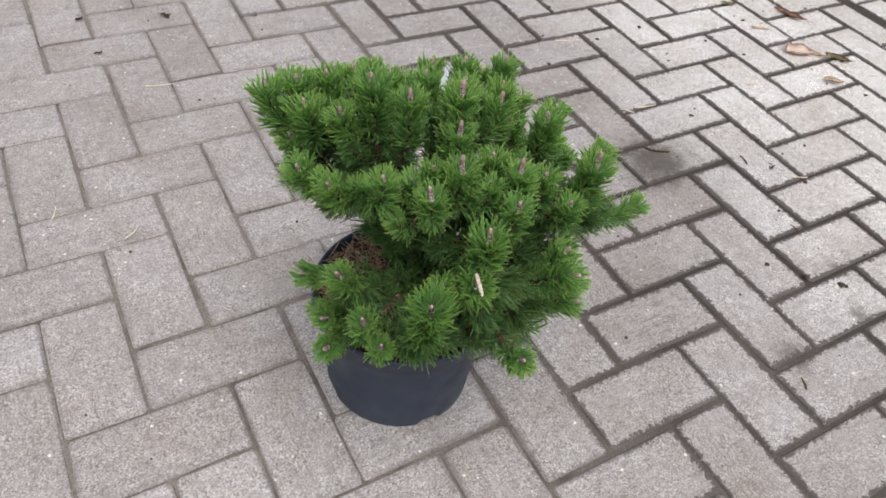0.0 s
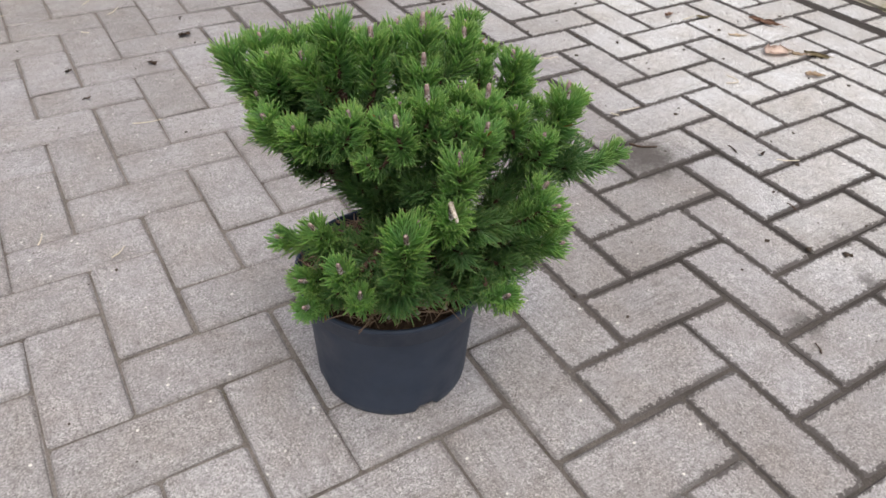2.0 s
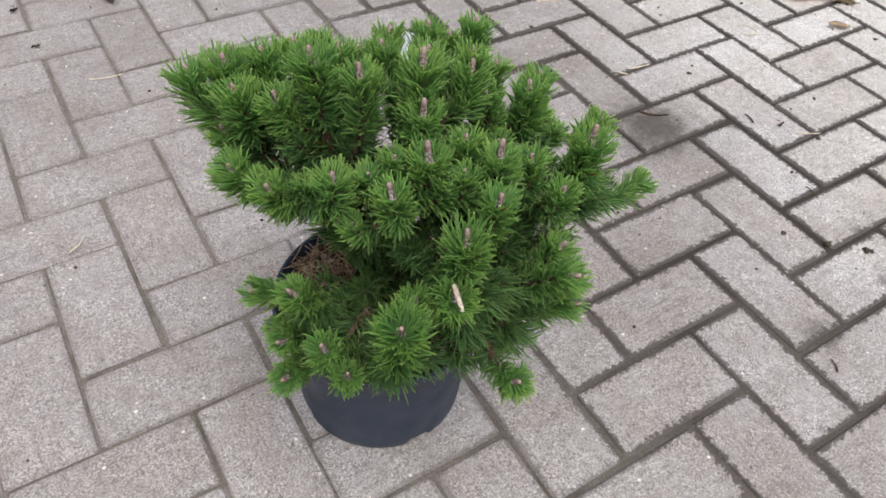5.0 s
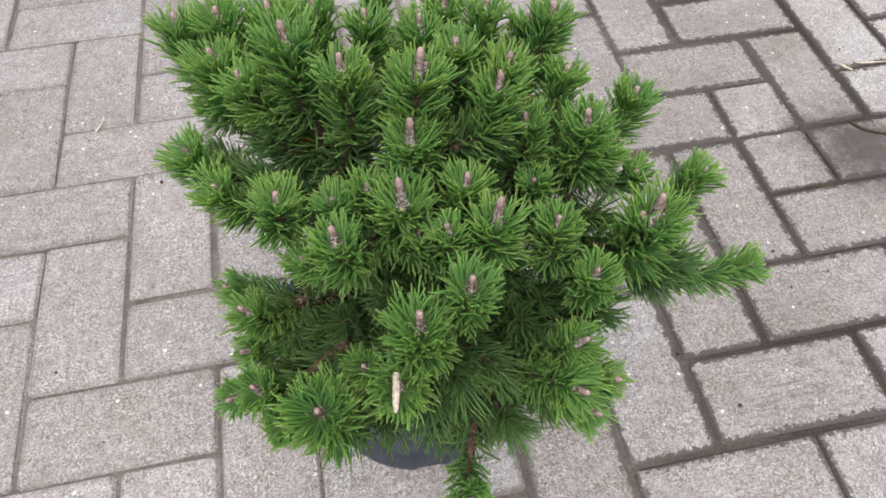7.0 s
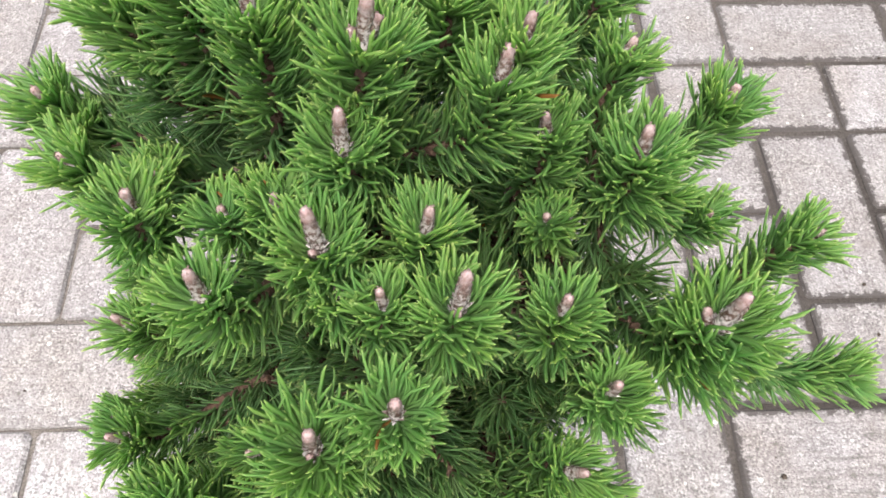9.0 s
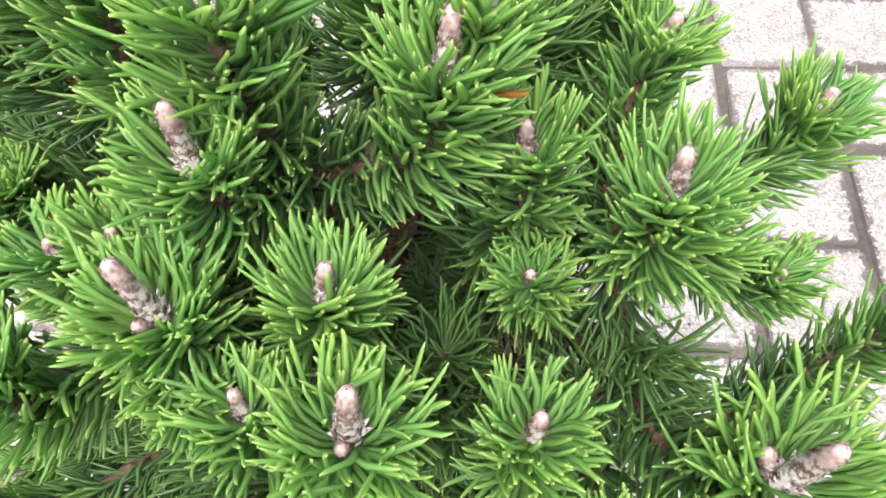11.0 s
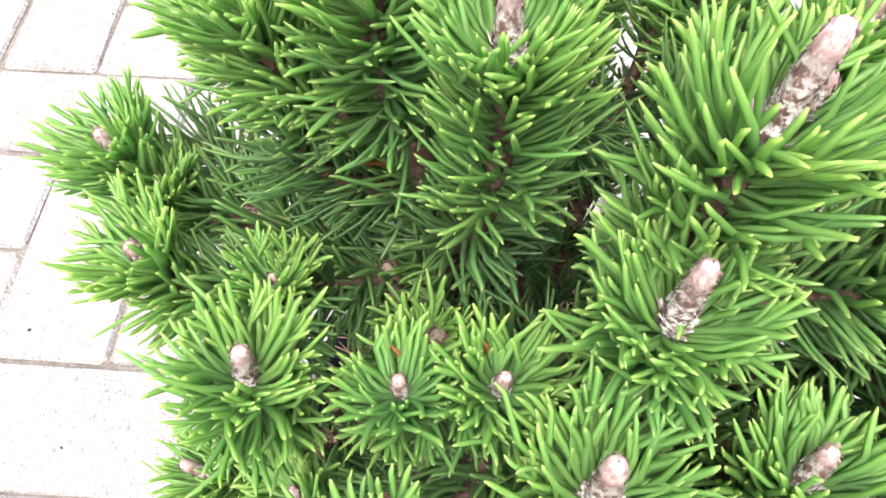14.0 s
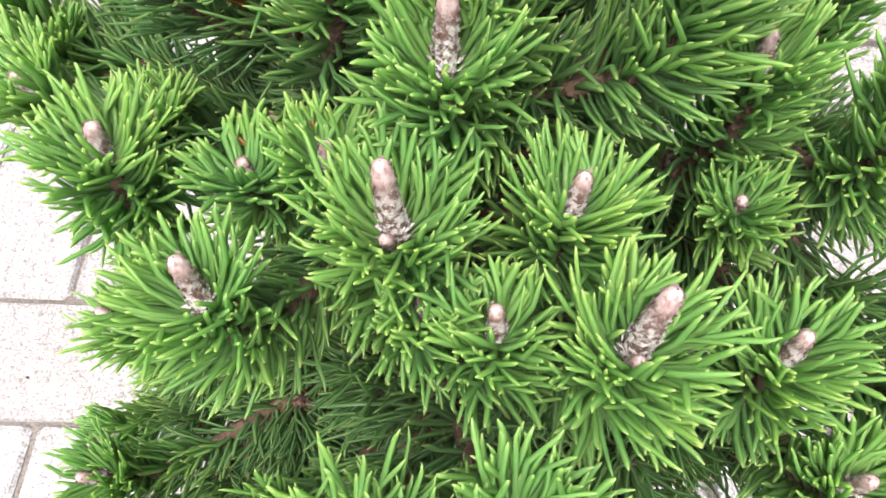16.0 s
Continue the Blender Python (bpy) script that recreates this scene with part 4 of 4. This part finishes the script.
limb((0.352, -0.178, 0.232), [
    ((0.345, -0.240, 0.240), 0.85, "none", (0.0, -0.9, 0.05)), ((0.378, -0.245, 0.252), 0.85, "none", (0.25, -0.9, 0.1)), ((0.315, -0.238, 0.250), 0.85, "none", (-0.1, -0.9, 0.15)), ((0.408, -0.232, 0.262), 0.85, "none", (0.5, -0.75, 0.15))], 0.004, coat=1300)
limb((0.236, -0.116, 0.282), [
    ((0.197, -0.136, 0.323), 0.85, "plain", (-0.4, 0.08, 0.85)), ((0.177, -0.088, 0.281), 0.75, "plain", (-0.75, 0.05, 0.55)), ((0.206, -0.125, 0.284), 0.6, "none", (-0.6, -0.2, 0.6)), ((0.222, -0.150, 0.296), 0.6, "none", (-0.3, -0.5, 0.7))], 0.005, coat=350)
limb((0.238, -0.112, 0.212), [
    ((0.171, -0.170, 0.252), 0.8, "plain", (-0.5, -0.45, 0.6)), ((0.182, -0.132, 0.252), 0.8, "plain", (-0.7, -0.3, 0.5)), ((0.187, -0.100, 0.230), 0.7, "plain", (-0.8, 0.0, 0.5)),
    ((0.205, -0.165, 0.255), 0.7, "none", (-0.4, -0.4, 0.6)), ((0.235, -0.150, 0.245), 0.7, "none", (-0.2, -0.5, 0.6))])
# rear of the crown
limb((0.378, -0.030, 0.370), [
    ((0.349, -0.014, 0.446), 0.9, "plain"), ((0.394, -0.019, 0.456), 0.9, "plain"), ((0.434, -0.036, 0.458), 0.9, "plain"),
    ((0.361, -0.072, 0.470), 0.7, "plain"), ((0.430, 0.000, 0.425), 0.8, "plain"),
    ((0.372, 0.012, 0.440), 0.9, "plain"), ((0.405, -0.052, 0.432), 0.7, "none"), ((0.345, -0.048, 0.425), 0.7, "none")], inner=4)


def filler(count, turn, reach, height, size, base):
    """Shoots that close the rear of the crown."""
    rng = random.Random(31 + count)
    for n in range(0, count, 4):
        mid = radians(turn[0] + (turn[1] - turn[0]) * (n + 2) / count)
        rows = []
        for q in range(min(4, count - n)):
            a = radians(turn[0] + (turn[1] - turn[0]) * (n + q + 0.5) / count + rng.uniform(-8, 8))
            r = rng.uniform(*reach)
            rows.append(((CX + r * math.cos(a), CY + r * math.sin(a), rng.uniform(*height)), rng.uniform(*size), "plain"))
        limb((CX + base[0] * math.cos(mid), CY + base[0] * math.sin(mid), base[1]), rows, 0.005)


filler(12, (15, 140), (0.10, 0.15), (0.34, 0.42), (0.5, 0.9), (0.055, 0.29))
filler(6, (10, 95), (0.13, 0.18), (0.25, 0.33), (0.5, 0.8), (0.06, 0.24))

# ---- plant label hidden in the crown ----
label = tagged(new("plant_label"), "pale blue-white plastic plant label looped round a rear branch", "label")
label.location = (0.398, 0.030, 0.336)
bm = bmesh.new()
path = [(-0.004, 0.02), (-0.006, 0.04), (-0.004, 0.066), (0.0, 0.074), (0.004, 0.066), (0.006, 0.04), (0.005, 0.02)]
rows = []
for x, z in path:
    rows.append([bm.verts.new((x, y, z)) for y in (-0.006, 0.006)])
for one, two in zip(rows, rows[1:]):
    bm.faces.new((one[0], one[1], two[1], two[0]))
bmesh.ops.solidify(bm, geom=bm.faces[:], thickness=0.0006)
strip = part("strip", bm, LABEL, label)
strip.matrix_basis = pose(0, 0, 0, 0, 8, 35)

# ---- litter on the paving ----


def dry_leaf(x, y, turn, length, width, curl, material, words):
    """A curled dead leaf with a midrib and stalk."""
    leaf = tagged(new("dry_leaf"), words, "dry leaf", "dead leaves on the paving")
    leaf.matrix_basis = pose(x, y, 0.0025, 0, 0, turn)
    rng = random.Random(int(abs(x * 1000)))
    bm = bmesh.new()
    rows = []
    for i in range(13):
        u = i / 12
        half = width / 2 * math.sin(math.pi * min(1, u * 0.94 + 0.05)) ** 0.8 * (1 + 0.12 * math.sin(i * 2.1) + 0.45 * noise.noise((i * 0.6, x * 31, y * 17)))
        row = []
        for j in range(7):
            s = (j - 3) / 3
            a = s * curl
            bend = half / max(curl, 0.05)
            row.append(bm.verts.new(((u - 0.5) * length, bend * math.sin(a) + 0.004 * math.sin(u * 5), bend * (1 - math.cos(a)) + 0.006 * (u - 0.5) ** 2 * 4 * curl + rng.uniform(0, 0.0012))))
        rows.append(row)
    for one, two in zip(rows, rows[1:]):
        for j in range(6):
            bm.faces.new((one[j], two[j], two[j + 1], one[j + 1]))
    bmesh.ops.solidify(bm, geom=bm.faces[:], thickness=0.0005)
    for v in bm.verts:
        v.co += noise.noise_vector(v.co * 95 + Vector((x * 50, y * 50, 0))) * 0.0055
        v.co.z = max(v.co.z, -0.001)
    part("blade", bm, material, leaf)
    stalk = np.array([[length * 0.48, 0, 0.003], [length * 0.56, 0.002, 0.004], [length * 0.66, 0.006, 0.002]])
    ob = wood("stalk", stalk, 0.0009, 0.0006, leaf, sides=6, seed=3)
    ob.data.materials.clear()
    ob.data.materials.append(material)
    return leaf


dry_leaf(1.786, 0.512, -62, 0.095, 0.026, 1.5, LEAF_BROWN, "ragged curled reddish-brown dead leaf lying on the pavers")
dry_leaf(1.653, 0.362, -15, 0.080, 0.060, 0.9, LEAF_PINK, "pale pinkish crumpled dead leaf on the pavers")
dry_leaf(1.692, 0.336, -50, 0.055, 0.014, 1.3, LEAF_PALE, "thin curled tan leaf strip on the pavers")
dry_leaf(1.731, 0.302, -45, 0.066, 0.024, 1.4, LEAF_OLIVE, "rolled olive-brown dry leaf on the pavers")
dry_leaf(1.626, 0.231, -30, 0.050, 0.026, 1.2, LEAF_PALE, "small tan curled leaf with a dark stalk on the pavers")
dry_leaf(1.806, 0.111, -38, 0.075, 0.036, 1.3, LEAF_ORANGE, "curled orange-brown dead leaf on the pavers")
dry_leaf(1.643, 0.488, -25, 0.055, 0.010, 0.9, LEAF_PALE, "narrow tan leaf strip on the pavers")
dry_leaf(1.580, 0.671, 30, 0.026, 0.016, 1.1, LEAF_BROWN, "small dark brown leaf scrap on a paver")
dry_leaf(1.655, 0.618, -20, 0.042, 0.018, 0.6, LEAF_OLIVE, "flat olive-grey leaf scrap on a paver")
dry_leaf(1.842, 1.027, 10, 0.050, 0.022, 1.0, LEAF_BROWN, "brown withered leaf near the kerb")

for x, y, turn, length in ((0.368, 1.105, 20, 0.034), (0.260, 0.981, -15, 0.022), (0.446, 0.927, 50, 0.014), (0.09, 1.02, 80, 0.018), (0.10, 0.87, 10, 0.014), (0.387, 1.208, 70, 0.014), (1.217, 0.05, 40, 0.016), (1.505, -0.069, 25, 0.026)):
    dry_leaf(x, y, turn, length, length * 0.55, 0.6, LEAF_DARK, "tiny dark withered leaf scrap on a paver")


def stick(name, x, y, turn, length, radius, material, words, bend=0.06, group="loose straw on the paving", category="straw"):
    rng = np.random.default_rng(int(abs(x * 977 + y * 331) * 10))
    s = np.linspace(-0.5, 0.5, 7)
    path = np.stack([s * length, bend * length * (s * s * 4 - 0.3) + rng.normal(0, 0.0004, 7), np.full(7, radius + 0.0015) + 0.001 * np.abs(s)], -1)
    ob = wood(name, path, radius, radius * 0.7, None, sides=6, seed=4, knobs=0.05)
    ob.data.materials.clear()
    ob.data.materials.append(material)
    ob.matrix_basis = pose(x, y, 0.0005, 0, 0, turn)
    return tagged(ob, words, category, group)


for x, y, turn, length in ((0.187, 0.718, -8, 0.055), (0.443, 1.501, 12, 0.085), (0.25, 1.33, 50, 0.05), (0.02, 1.62, 20, 0.07), (-0.02, 1.42, -30, 0.05),
                           (0.10, 1.85, 15, 0.06), (-0.10, 1.55, 60, 0.04), (0.85, 0.93, 5, 0.05), (1.10, 0.60, -15, 0.06), (-0.12, 1.72, 35, 0.06), (-0.06, 1.66, 70, 0.04), (-0.16, 1.62, -20, 0.05), (0.20, 1.42, 55, 0.04), (0.16, 1.22, -40, 0.02), (-0.20, 1.50, 10, 0.04), (-0.05, 0.42, 70, 0.03), (0.05, 0.33, 40, 0.03)):
    stick("straw", x, y, turn, length, 0.0011, STRAW, "thin bleached straw lying on the pavers")
stick("straw", 1.428, 0.303, 40, 0.045, 0.0014, STRAW, "short white bent straw on a paver", 0.6)
stick("straw", 1.106, 0.312, -8, 0.05, 0.0013, STRAW, "bleached grass stalk lying along a joint", 0.02)
stick("straw", 1.246, 0.008, -32, 0.045, 0.0012, STRAW, "thin bleached straw lying on the pavers")
stick("straw", 1.060, 0.310, -55, 0.018, 0.0015, STRAW, "white straw chip at a joint", 0.02)
stick("straw", 1.620, 0.634, 8, 0.05, 0.0016, STRAW, "thin bleached straw lying on the pavers")
stick("twig", 1.022, 0.182, -38, 0.055, 0.0020, TWIG, "short dark twig on the damp soil patch", 0.1, "twigs on the paving", "twig")
stick("twig", 1.18, 0.09, 75, 0.025, 0.0016, TWIG, "tiny dark twig on a paver", 0.1, "twigs on the paving", "twig")
stick("twig", 0.86, -0.35, 60, 0.02, 0.0014, TWIG, "tiny dark twig on a paver", 0.1, "twigs on the paving", "twig")
stick("twig", 1.12, -0.10, 80, 0.022, 0.0016, TWIG, "tiny dark twig on a paver", 0.1, "twigs on the paving", "twig")

g = np.random.default_rng(23)
bm = bmesh.new()
for n in range(420):
    x, y = g.uniform(-0.5, 1.9), g.uniform(-0.7, 2.2)
    if (x - CX) ** 2 + (y - CY) ** 2 < 0.0125:
        continue
    size = 0.0009 + 0.0022 * g.uniform(0, 1) ** 4
    made = bmesh.ops.create_icosphere(bm, subdivisions=1, radius=size, matrix=Matrix.Translation((x, y, size * 0.6 + 0.0006)))
    for v in made["verts"]:
        v.co.z = max(0.0002, 0.0006 + (v.co.z - 0.0006) * 0.7)
        v.co += noise.noise_vector(v.co * 400) * size * 0.4
for n in range(260):
    x, y = g.uniform(0.95, 2.1), g.uniform(-0.3, 1.9)
    size = 0.0014 + 0.0052 * g.uniform(0, 1) ** 3
    made = bmesh.ops.create_icosphere(bm, subdivisions=1, radius=size, matrix=Matrix.Translation((x, y, 0.001)))
    for v in made["verts"]:
        v.co.z = max(0.0002, 0.0006 + (v.co.z - 0.0006) * 0.4)
        v.co += noise.noise_vector(v.co * 260) * size * 0.7
tagged(part("soil_crumbs", bm, CRUMB), "tiny dark soil crumbs scattered over the pavers", "debris", kind="stuff")
